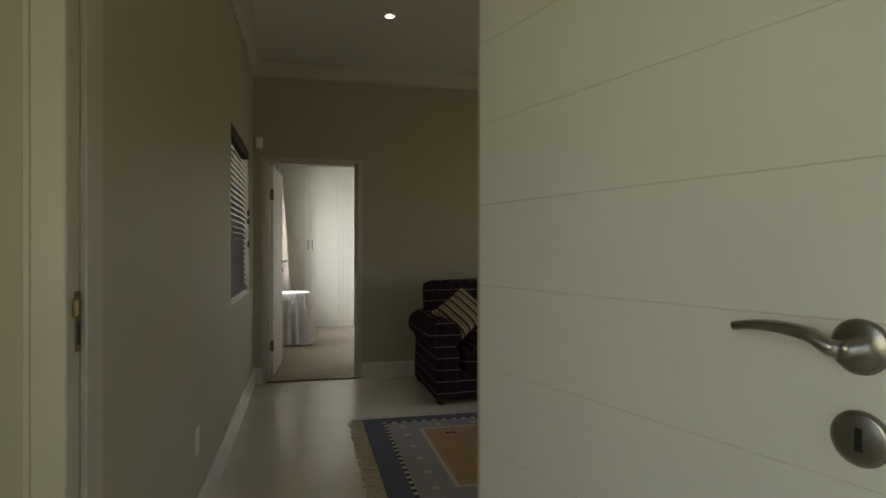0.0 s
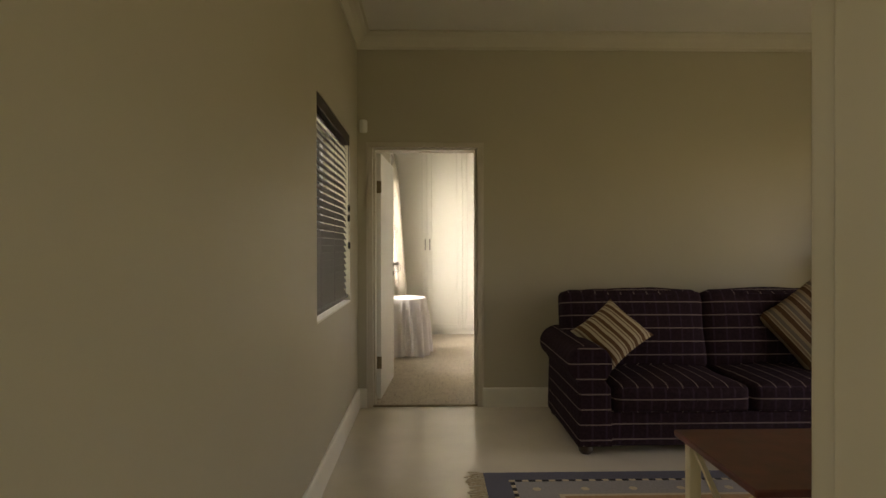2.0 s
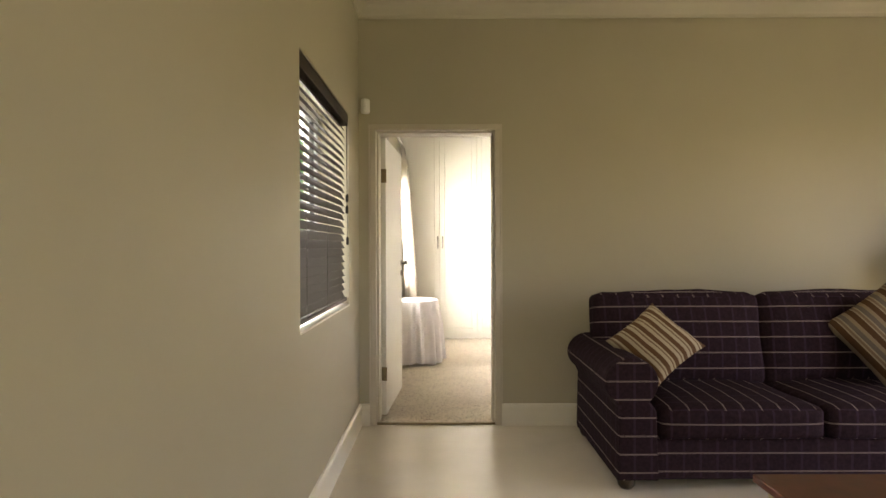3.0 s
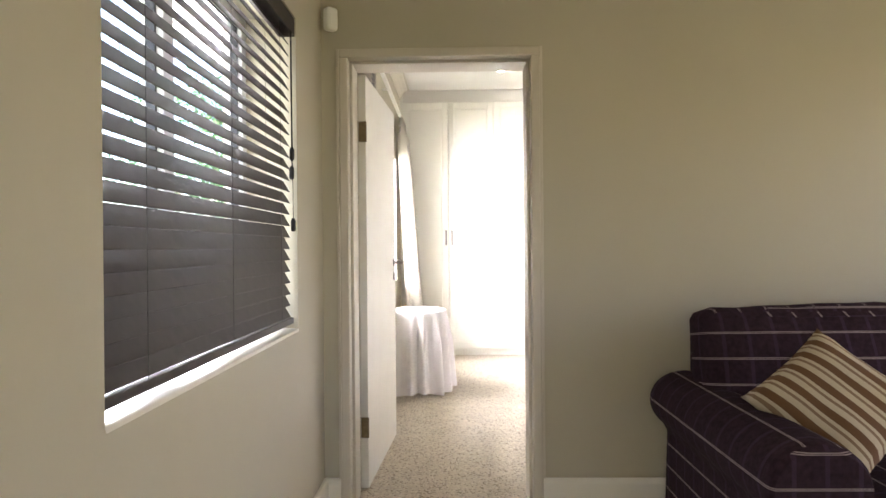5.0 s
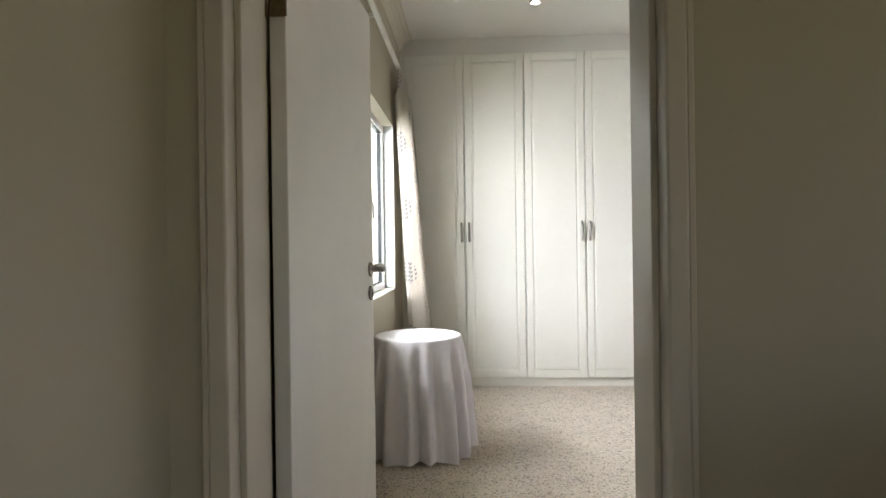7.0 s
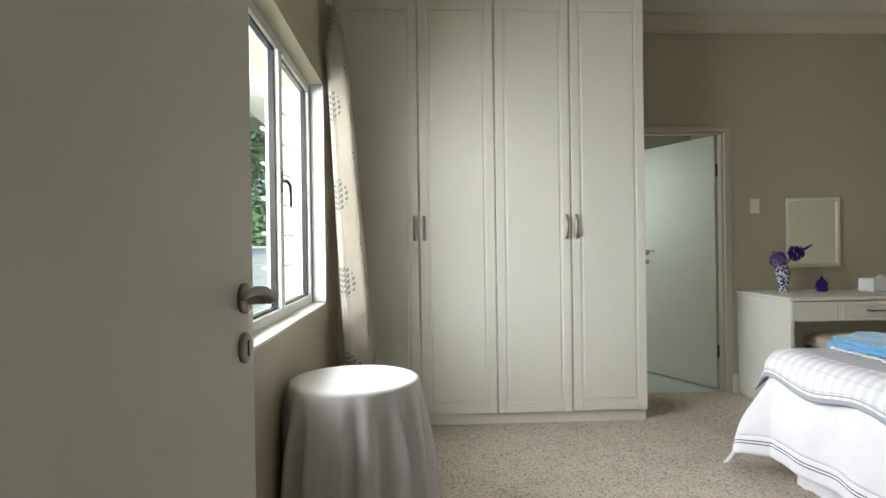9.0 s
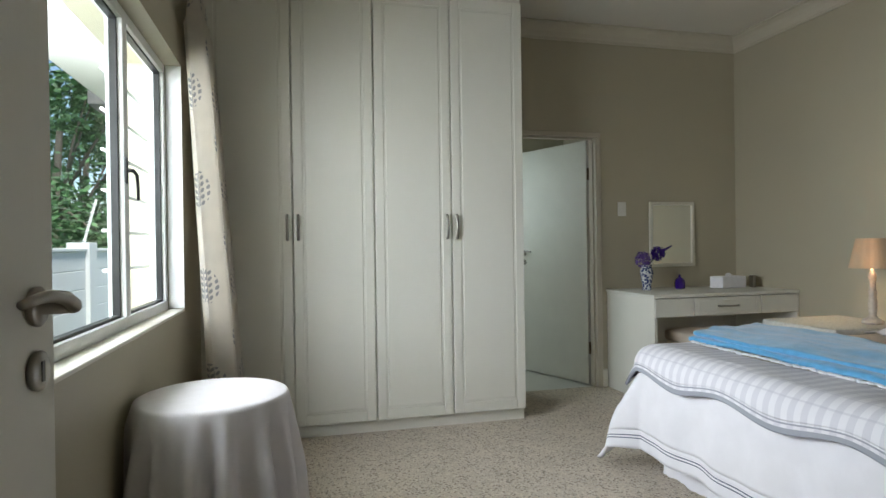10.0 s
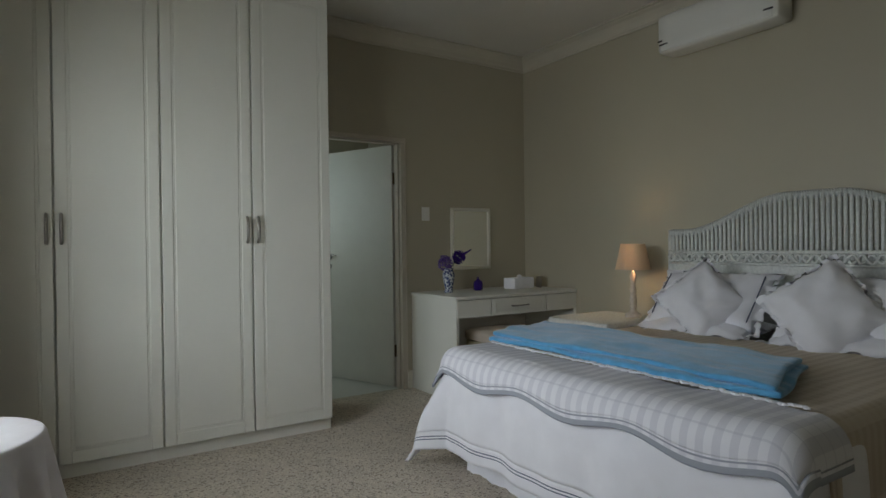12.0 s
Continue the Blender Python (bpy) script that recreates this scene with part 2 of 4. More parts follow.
DUVET = hemmed("white_duvet_cotton", material("white_duvet", (0.82, 0.82, 0.86), 0.9, vary=0.03, scale=10, bump=0.25, bump_scale=400, sheen=0.15), [(0.050, 0.055), (0.064, 0.069)], (0.09, 0.11, 0.18))
COVERLET = hemmed("grey_striped_coverlet_cotton", COVERLET, [(-0.01, 0.022), (0.034, 0.040)], (0.36, 0.38, 0.43))

# curtain cloth: cream with scattered grey-blue leaf sprigs
CURTAIN = material("cream_sprigged_curtain", (0.72, 0.68, 0.61), 0.9, vary=0.04, scale=12, bump=0.3, bump_scale=500)
_nt, _b, _col = base_of(CURTAIN)
_u, _v = axis_of(_nt, "X", True), axis_of(_nt, "Y", True)


def _cell(c, pitch, shift):
    return node_math(_nt, "SUBTRACT", node_math(_nt, "FRACT", node_math(_nt, "DIVIDE", node_math(_nt, "ADD", c, 50 * pitch + shift), pitch)), 0.5)


def _sprig(shu, shv):
    """A tree of small leaves in an upright oval, repeated over the cloth."""
    pu, pv = 0.26, 0.48
    cu, cv = node_math(_nt, "MULTIPLY", _cell(_u, pu, shu), pu), node_math(_nt, "MULTIPLY", _cell(_v, pv, shv), pv)
    d = node_math(_nt, "ADD", node_math(_nt, "POWER", node_math(_nt, "DIVIDE", node_math(_nt, "ABSOLUTE", cu), 0.045), 2.0),
                  node_math(_nt, "POWER", node_math(_nt, "DIVIDE", node_math(_nt, "ABSOLUTE", cv), 0.085), 2.0))
    oval = node_math(_nt, "LESS_THAN", d, 1.0)
    stem = node_math(_nt, "LESS_THAN", node_math(_nt, "ABSOLUTE", cu), 0.0025)
    lu = node_math(_nt, "MULTIPLY", _cell(_u, 0.026, 0.0), 1.0)
    lv = node_math(_nt, "MULTIPLY", _cell(node_math(_nt, "ADD", _v, node_math(_nt, "MULTIPLY", node_math(_nt, "ABSOLUTE", cu), -0.7)), 0.031, 0.0), 1.0)
    leaf = node_math(_nt, "LESS_THAN", node_math(_nt, "ADD", node_math(_nt, "MULTIPLY", lu, lu), node_math(_nt, "MULTIPLY", lv, lv)), 0.10)
    return node_math(_nt, "MULTIPLY", oval, node_math(_nt, "MAXIMUM", leaf, stem))


_f = node_math(_nt, "MAXIMUM", _sprig(0.0, 0.0), _sprig(0.13, 0.22))
_nt.links.new(mixed(_nt, node_math(_nt, "MULTIPLY", _f, 0.8), _col, (0.22, 0.23, 0.26)), _b.inputs["Base Color"])

_tr, _ms = _nt.nodes.new("ShaderNodeBsdfTranslucent"), _nt.nodes.new("ShaderNodeMixShader")
_ms.inputs[0].default_value = 0.4
_nt.links.new(_b.inputs["Base Color"].links[0].from_socket, _tr.inputs["Color"])
_nt.links.new(_b.outputs[0], _ms.inputs[1])
_nt.links.new(_tr.outputs[0], _ms.inputs[2])
_nt.links.new(_ms.outputs[0], _nt.nodes["Material Output"].inputs["Surface"])

# blue and white china
CHINA = material("blue_and_white_china", (0.6, 0.62, 0.64), 0.2, vary=0.05)
_nt, _b, _col = base_of(CHINA)
_co, _vo = _nt.nodes.new("ShaderNodeTexCoord"), _nt.nodes.new("ShaderNodeTexVoronoi")
_vo.inputs["Scale"].default_value = 55
_nt.links.new(_co.outputs["Object"], _vo.inputs["Vector"])
_nt.links.new(mixed(_nt, node_math(_nt, "LESS_THAN", _vo.outputs["Distance"], 0.5), _col, (0.03, 0.05, 0.16)), _b.inputs["Base Color"])


# ---- mesh tools ----
def finish(bm, name, mats, smooth=False):
    me = bpy.data.meshes.new(name)
    bmesh.ops.recalc_face_normals(bm, faces=bm.faces)
    bm.to_mesh(me)
    bm.free()
    for m in mats if isinstance(mats, (list, tuple)) else [mats]:
        me.materials.append(m)
    if smooth:
        for p in me.polygons:
            p.use_smooth = True
    return me


def thing(name, label, category, at=(0, 0, 0), rz=0, group="", kind=""):
    ob = new(name)
    ob.empty_display_size = 0.1
    ob.matrix_world = pose(*at, 0, 0, rz)
    return tagged(ob, label, category, group, kind)


def part(name, bm, mats, parent=None, label="", smooth=False, at=None):
    ob = new(name, finish(bm, name, mats, smooth))
    if parent:
        ob.parent = parent
    if at is not None:
        ob.matrix_basis = at
    if label:
        ob["label"] = label
    return ob


def structure(name, bm, mats, label, category, smooth=False):
    return tagged(part(name, bm, mats, smooth=smooth), label, category, kind="structure")


def box(bm, x0, x1, y0, y1, z0, z1, bevel=0.0, seg=2):
    r = bmesh.ops.create_cube(bm, size=1.0, matrix=Matrix.Translation(((x0 + x1) / 2, (y0 + y1) / 2, (z0 + z1) / 2)) @ Matrix.Diagonal((x1 - x0, y1 - y0, z1 - z0, 1)))
    if bevel:
        edges = list({e for v in r["verts"] for e in v.link_edges})
        bmesh.ops.bevel(bm, geom=edges, offset=bevel, segments=seg, affect="EDGES", profile=0.5)
    return bm


def boxed(*a, **k):
    return box(bmesh.new(), *a, **k)


def lathe(profile, n=24, bm=None, m=None):
    """A turned solid from (radius, height) pairs."""
    bm = bm or bmesh.new()
    m = m or Matrix()
    rings = []
    for r, z in profile:
        rings.append([bm.verts.new(m @ Vector((max(r, 1e-4) * math.cos(2 * math.pi * k / n), max(r, 1e-4) * math.sin(2 * math.pi * k / n), z))) for k in range(n)])
    for a, b in zip(rings, rings[1:]):
        for k in range(n):
            bm.faces.new((a[k], a[(k + 1) % n], b[(k + 1) % n], b[k]))
    bm.faces.new(rings[0][::-1])
    bm.faces.new(rings[-1])
    return bm


def tube(points, radius, n=8, bm=None, taper=None):
    """A round bar along points; taper: radius factor at its end."""
    bm = bm or bmesh.new()
    pts = [Vector(p) for p in points]
    rings = []
    for k, p in enumerate(pts):
        d = (pts[min(k + 1, len(pts) - 1)] - pts[max(k - 1, 0)]).normalized()
        u = d.orthogonal().normalized() if not rings else (rings[-1][1] - d * rings[-1][1].dot(d)).normalized()
        w = d.cross(u)
        r = radius * (1 + ((taper or 1) - 1) * k / (len(pts) - 1))
        rings.append(([bm.verts.new(p + r * (math.cos(2 * math.pi * j / n) * u + math.sin(2 * math.pi * j / n) * w)) for j in range(n)], u))
    for (a, _), (b, _) in zip(rings, rings[1:]):
        for j in range(n):
            bm.faces.new((a[j], a[(j + 1) % n], b[(j + 1) % n], b[j]))
    bm.faces.new(rings[0][0][::-1])
    bm.faces.new(rings[-1][0])
    return bm


def extrude_profile(profile, a, b, bm=None):
    """A strip whose cross-section (u out of the wall, z) runs level from a to b; u points to the left of the way."""
    bm = bm or bmesh.new()
    a, b = Vector((*a, 0)), Vector((*b, 0))
    d = (b - a).normalized()
    left = Vector((-d.y, d.x, 0))
    va = [bm.verts.new(a + left * u + Vector((0, 0, z))) for u, z in profile]
    vb = [bm.verts.new(b + left * u + Vector((0, 0, z))) for u, z in profile]
    n = len(profile)
    for k in range(n):
        bm.faces.new((va[k], va[(k + 1) % n], vb[(k + 1) % n], vb[k]))
    bm.faces.new(va[::-1])
    bm.faces.new(vb)
    return bm


def soft_box(sx, sy, sz, r, n=10, bulge=(0, 0, 0), wobble=0.0, seed=0):
    """A stuffed block with round edges, its faces swelling by bulge."""
    bm = bmesh.new()
    bmesh.ops.create_cube(bm, size=2.0)
    bmesh.ops.subdivide_edges(bm, edges=bm.edges[:], cuts=n, use_grid_fill=True)
    half = Vector((sx / 2, sy / 2, sz / 2))
    for v in bm.verts:
        c = v.co.copy()
        c = Vector([math.sin(a * math.pi / 2) * 0.35 + a * 0.65 for a in c])
        p = Vector([c[k] * half[k] for k in range(3)])
        inner = Vector([max(-half[k] + r, min(half[k] - r, p[k])) for k in range(3)])
        d = p - inner
        if d.length > 1e-6:
            p = inner + d.normalized() * r
        for k in range(3):
            i, j = [q for q in range(3) if q != k]
            p[k] += bulge[k] * c[k] * max(0, 1 - c[i] ** 2) * max(0, 1 - c[j] ** 2)
        if wobble:
            p += wobble * noise.noise_vector(p * 6 + Vector((seed, 0, 0)))
        v.co = p
    return bm


def pillow(w, h, t, n=18, seed=0, wobble=0.006, flange=0.0):
    """A pillow in the xz plane, thick along y, with pointed corners."""
    bm = bmesh.new()
    sides = []
    for s in (1, -1):
        g = []
        for i in range(n + 1):
            row = []
            for j in range(n + 1):
                u, v = 2 * i / n - 1, 2 * j / n - 1
                a, b = min(1, abs(u) / (1 - flange)), min(1, abs(v) / (1 - flange))
                d = t / 2 * ((1 - a ** 4) * (1 - b ** 4)) ** 0.55
                p = Vector((u * w / 2 * (1 - 0.07 * (1 - v * v)) , s * d, v * h / 2 * (1 - 0.07 * (1 - u * u))))
                p += wobble * noise.noise_vector(Vector((u * 2.2 + seed, v * 2.2, s * 3))) * (1 if d > 0.001 else 0.5)
                if d < 0.001:
                    p.y = 0.3 * wobble * noise.noise(Vector((u * 3 + seed, v * 3, 0)))
                    if flange:
                        p.y += 0.009 * math.sin(17 * u + 13 * v + seed)
                        p *= 1 + 0.018 * math.sin(29 * (u + v) + seed)
                row.append(bm.verts.new(p))
            g.append(row)
        for i in range(n):
            for j in range(n):
                bm.faces.new((g[i][j], g[i + 1][j], g[i + 1][j + 1], g[i][j + 1]))
        sides.append(g)
    bmesh.ops.remove_doubles(bm, verts=bm.verts[:], dist=0.004)
    return bm


# ---- structure ----
X0, XT, H = -0.14, 4.14, 2.93
YE0, YE1, YD0, YD1, YB0, YB1 = 1.34, 1.54, 5.665, 5.885, 10.17, 10.29
XR = 4.6


def wall(name, axis, a0, a1, t0, t1, holes, label, mat=WALL, top=H):
    """A wall along the axis from a0 to a1, from t0 to t1 thick; holes: (from, to, bottom, top)."""
    bm = bmesh.new()

    def piece(p, q, z0, z1):
        if q - p > 1e-4 and z1 - z0 > 1e-4:
            box(bm, *((p, q, t0, t1) if axis == "x" else (t0, t1, p, q)), z0, z1)

    at = a0
    for p, q, z0, z1 in sorted(holes):
        piece(at, p, 0, top)
        piece(p, q, 0, z0)
        piece(p, q, z1, top)
        at = q
    piece(at, a1, 0, top)
    bmesh.ops.remove_doubles(bm, verts=bm.verts[:], dist=1e-5)
    return structure(name, bm, mat, label, "wall")


wall("wall_west", "y", YE1, 12.62, -0.42, X0, [(4.0, 5.235, 0.88, 2.06), (7.3, 9.0, 0.87, 2.10)], "greige painted outer wall with two window openings")
wall("wall_lounge_north", "x", X0, XR, YD0, YD1, [(-0.06, 0.842, 0, 2.085)], "greige wall with the bedroom doorway")
# the opening here is added, out of view, behind the hall fill lamp
wall("wall_hall_west", "y", -2.6, YE0, -0.85, -0.62, [(-1.0, 0.3, 0.9, 2.1)], "greige hall wall with an added, unseen opening")
wall("wall_entrance", "x", -0.85, XR, YE0, YE1, [(-0.20, 0.842, 0, 2.10)], "greige wall with the entrance doorway")
wall("wall_lounge_east", "y", -2.6, YD0, XR, XR + 0.2, [(2.2, 4.4, 0.05, 2.15)], "greige lounge wall with a patio opening")
wall("wall_bedroom_east", "y", YD1, YB0, XT, XT + 0.2, [], "greige wall behind the bed")
wall("wall_bedroom_north", "x", X0, XT + 0.2, YB0, YB1, [(1.945, 2.83, 0, 2.085)], "greige wall with the bathroom doorway")
wall("wall_bathroom_north", "x", X0, XT + 0.2, 12.42, 12.62, [], "pale bathroom wall")
wall("wall_bathroom_east", "y", YB1, 12.42, 3.6, 3.8, [], "pale bathroom wall")
wall("wall_bathroom_west", "y", YB1, 12.42, 0.8, 1.0, [], "pale bathroom wall")
wall("wall_hall_south", "x", -0.62, XR, -2.6, -2.4, [(0.1, 1.7, 0, 2.2)], "greige hall wall with the front entrance opening")

structure("floor_lounge", boxed(-0.85, XR + 0.2, -2.6, YD0 + 0.02, -0.2, 0), SCREED, "smooth cream screed floor with a soft sheen", "floor")
structure("floor_bedroom", boxed(-0.42, XT + 0.2, YD0 + 0.02, YB0 + 0.03, -0.2, 0.004), CARPET, "beige speckled loop carpet", "carpet")
structure("floor_bathroom", boxed(-0.42, XT + 0.2, YB0 + 0.03, 12.62, -0.2, 0.0), TILE, "pale tiled bathroom floor", "floor")
structure("ceiling", boxed(-0.85, XR + 0.2, -2.6, 12.62, H, H + 0.15), CEILING, "flat white painted ceiling", "ceiling")
structure("threshold", boxed(-0.06, 0.842, YD0 + 0.005, YD0 + 0.035, 0.0, 0.012, bevel=0.004), BRASS, "thin metal carpet strip in the doorway", "trim")

CORNICE = [(0, H), (0, H - 0.115), (0.012, H - 0.115), (0.014, H - 0.095), (0.022, H - 0.085), (0.035, H - 0.06), (0.06, H - 0.035), (0.085, H - 0.022), (0.092, H - 0.014), (0.11, H - 0.012), (0.11, H)]
SKIRT = [(0, 0), (0.02, 0), (0.02, 0.13), (0.017, 0.142), (0.010, 0.15), (0, 0.15)]


def room_strips(name, profile, runs, mat, label, category):
    for a, b in runs:
        structure(name, extrude_profile(profile, a, b), mat, label, category)


# anticlockwise round each room, so that the profile points inwards
room_strips("cornice_lounge", CORNICE, [((XR, YD0), (X0, YD0)), ((X0, YD0), (X0, YE1)), ((X0, YE1), (XR, YE1)), ((XR, YE1), (XR, YD0))], CORNICE_PAINT, "pale moulded plaster cornice", "cornice")
room_strips("cornice_bedroom", CORNICE, [((XT, YB0), (1.90, YB0)), ((X0, 9.48), (X0, YD1)), ((X0, YD1), (XT, YD1)), ((XT, YD1), (XT, YB0))], CORNICE_PAINT, "pale moulded plaster cornice", "cornice")
room_strips("baseboard_lounge", SKIRT, [((XR, YD0), (0.846, YD0)), ((-0.065, YD0), (X0, YD0)), ((X0, YD0), (X0, YE1)), ((0.9, YE1), (XR, YE1)), ((XR, 2.2), (XR, YE1 + 0.02))], TRIM, "cream painted skirting board", "baseboard")
room_strips("baseboard_bedroom", SKIRT, [((2.878, YB0), (2.835, YB0)), ((X0, 9.48), (X0, YD1)), ((0.846, YD1), (XT, YD1)), ((XT, YD1), (XT, YB0))], TRIM, "cream painted skirting board", "baseboard")


def door_frame(name, x0, x1, y0, y1, z1, label, stop_at, proud=0.012, face=0.04):
    """A pressed-steel frame round an opening: two jambs and a head, with a stop for the leaf."""
    bm = bmesh.new()
    ya, yb = y0 - proud, y1 + proud
    for p, q, s in ((x0, x0 + face, 1), (x1 - face, x1, -1)):
        box(bm, p, q, ya, yb, 0, z1 - face, bevel=0.005)
        e = q if s > 0 else p
        box(bm, min(e, e + s * 0.014), max(e, e + s * 0.014), stop_at[0], stop_at[1], 0, z1 - face - 0.001, bevel=0.003)
        o = p if s > 0 else q
        box(bm, min(o, o - s * 0.012), max(o, o - s * 0.012), ya + 0.002, ya + 0.01, 0, z1, bevel=0.002)
    box(bm, x0, x1, ya, yb, z1 - face, z1, bevel=0.005)
    box(bm, x0 + face, x1 - face, stop_at[0], stop_at[1], z1 - face - 0.014, z1 - face, bevel=0.003)
    return structure(name, bm, FRAME, label, "door frame")


door_frame("door_frame_1", -0.06, 0.842, YD0, YD1, 2.085, "cream painted pressed-steel door frame", (YD0 + 0.04, YD1 - 0.045))
door_frame("door_frame_2", -0.20, 0.842, YE0, YE1, 2.10, "cream painted entrance door frame", (YE0 + 0.06, YE1 - 0.04), face=0.065)
door_frame("door_frame_3", 1.945, 2.83, YB0, YB1, 2.085, "cream painted bathroom door frame", (YB0 + 0.02, YB1 - 0.045))


def lever_handle(parent, x, z, y, side, point, size=1.0, drop=0.085):
    """Round rose, bent lever and key rose on a leaf's face; side: the way out of the face, point: the way the lever points."""
    out = Matrix.Translation((x, y, z)) @ Matrix.Rotation(radians(-90 * side), 4, "X")
    h = part("door_handle", lathe([(0.0, 0), (0.026 * size, 0), (0.027 * size, 0.006), (0.023 * size, 0.009), (0.011, 0.010), (0.010, 0.045), (0.0, 0.046)], 28, m=out), STEEL, parent, "satin steel lever handle", True)
    pts = [(x, y + side * 0.047, z)] + [(x + point * d, y + side * (0.052 - 0.006 * d / 0.13), z + 0.012 * math.sin(d / 0.13 * 2.6) + (0.006 if d > 0.02 else 0)) for d in (0.01, 0.03, 0.05, 0.07, 0.09, 0.11, 0.13)]
    part("lever", tube(pts, 0.0105, 10, taper=0.55), STEEL, h, smooth=True)
    key = part("key_rose", lathe([(0.0, 0), (0.026 * size, 0), (0.027 * size, 0.006), (0.022 * size, 0.009), (0.0, 0.009)], 28, m=Matrix.Translation((x, y, z - drop)) @ Matrix.Rotation(radians(-90 * side), 4, "X")), STEEL, parent, "satin steel key rose", True)
    part("keyhole", boxed(x - 0.004, x + 0.004, y + side * 0.0085 - 0.002, y + side * 0.0085 + 0.002, z - drop - 0.014, z - drop + 0.013), BLACK, key)


def leaf_door(name, hinge, angle, width, label, thick=0.04, height=2.03, grooves=(), handle_z=1.09, sides=(1, -1), swing=1, hinges=(0.3, 1.75), rose=1.0, drop=0.085):
    """A leaf from its hinge along +x, turned by angle; hinge plates on its edge."""
    d = thing(name, label, "door", (*hinge, 0.008), angle, kind="structure")
    bm = bmesh.new()
    zs = [0.0] + [g for g in grooves] + [height]
    for a, b in zip(zs, zs[1:]):
        box(bm, 0.002, width, -thick / 2, thick / 2, a, b, bevel=0.0025 if grooves else 0.003, seg=2)
    if grooves:
        box(bm, 0.006, width - 0.004, -thick / 2 + 0.005, thick / 2 - 0.005, 0.004, height - 0.004)
    part("leaf", bm, DOOR, d)
    for s in sides:
        lever_handle(d, width - 0.055, handle_z, s * thick / 2, s, -1, rose, drop)
    for z in hinges:
        part("hinge", boxed(-0.006, 0.0005, -thick / 2 - 0.004, thick / 2 - 0.006, z - 0.05, z + 0.05, bevel=0.001), BRASS, d, "aged brass butt hinge")
        part("hinge_knuckle", lathe([(0.007, z - 0.052), (0.007, z + 0.052)], 10, m=Matrix.Translation((-0.003, swing * (thick / 2 + 0.004), 0))), BRASS, d, smooth=True)
    return d


leaf_door("door_1", (0.005, 5.893), 86.5, 0.85, "plain white bedroom door standing open", swing=1)
leaf_door("door_2", (0.747, 1.372), -74.5, 0.88, "white entrance door with horizontal grooves standing open", grooves=[0.2 + 0.189 * k for k in range(10)], handle_z=1.118, swing=1, hinges=(), rose=1.2, drop=0.105)
leaf_door("door_3", (2.78, 10.27), 112, 0.80, "white bathroom door standing ajar", swing=-1)
strike = thing("strike_plate", "aged brass strike plate on the door frame", "strike plate", (-0.1345, 1.385, 1.1))
part("plate", boxed(0, 0.003, -0.012, 0.012, -0.075, 0.05, bevel=0.001), BRASS, strike)
part("bolt_hole", boxed(0.0005, 0.0045, -0.007, 0.007, -0.06, -0.012), BLACK, strike)
part("lip", boxed(0.0, 0.012, -0.028, -0.012, 0.0, 0.035, bevel=0.002), BRASS, strike)
part("latch_hole", boxed(0.0005, 0.0045, -0.007, 0.008, 0.005, 0.03), BLACK, strike)


# ---- windows and blind ----
def window(name, y0, y1, z0, z1, x, mullions, label, bars=None):
    """A white aluminium window across the wall, at depth x: outer frame, mullions, panes."""
    w = thing(name, label, "window", (x, y0, z0), kind="structure")
    L, T, f = y1 - y0, z1 - z0, 0.045
    bm = bmesh.new()
    box(bm, -0.03, 0.03, 0, L, 0, f, bevel=0.004)
    box(bm, -0.03, 0.03, 0, L, T - f, T, bevel=0.004)
    box(bm, -0.03, 0.03, 0, f, f, T - f, bevel=0.004)
    box(bm, -0.03, 0.03, L - f, L, f, T - f, bevel=0.004)
    part("window_frame", bm, WHITE_ALU, w)
    stops = [f] + [m - y0 for m in mullions] + [L - f]
    for m in stops[1:-1]:
        part("mullion", boxed(-0.028, 0.034, m - 0.03, m + 0.03, f, T - f, bevel=0.004), WHITE_ALU, w)
    for k, (a, b) in enumerate(zip(stops, stops[1:])):
        p = a if k == 0 else a + 0.03
        q = b if k == len(stops) - 2 else b - 0.03
        g = bmesh.new()
        for r in ((p, q, f, f + 0.01), (p, q, T - f - 0.01, T - f), (p, p + 0.01, f, T - f), (q - 0.01, q, f, T - f)):
            box(g, -0.012, 0.014, *r)
        part("gasket", g, BLACK, w)
        pane = part("pane", boxed(-0.003, 0.003, p + 0.004, q - 0.004, f + 0.004, T - f - 0.004), GLASS, w)
        pane.visible_shadow = False
    return w


win = window("window_1", 7.3, 9.0, 0.875, 2.095, -0.245, [8.27], "white aluminium window with two panes and burglar bars")
for k in range(6):
    z = 0.22 + 0.155 * k
    part("burglar_bar", tube([(-0.055, 0.99, z), (-0.055, 1.68, z)], 0.007, 8), WHITE_ALU, win, smooth=True)
part("catch_plate", boxed(0.034, 0.042, 0.938, 0.962, 0.55, 0.65, bevel=0.002), BLACK, win, "black window catch")
part("catch_lever", tube([(0.042, 0.95, 0.60), (0.06, 0.955, 0.60), (0.066, 0.985, 0.585), (0.066, 0.998, 0.54), (0.066, 1.0, 0.49)], 0.008, 8, taper=0.7), BLACK, win, "black curved catch lever", True)
window("window_2", 4.0, 5.235, 0.887, 2.055, -0.36, [4.62], "white aluminium lounge window behind the blind")
structure("window_sill_1", boxed(-0.22, X0 + 0.004, 7.302, 8.998, 0.862, 0.876, bevel=0.004), TRIM, "white painted inner window sill", "window sill")
# white lining on the far side only; the head keeps the wall colour
structure("window_reveal", boxed(-0.21, X0 + 0.002, 8.992, 8.9995, 0.88, 2.095), WHITE_ALU, "thin white lining on one side of the window reveal", "trim")
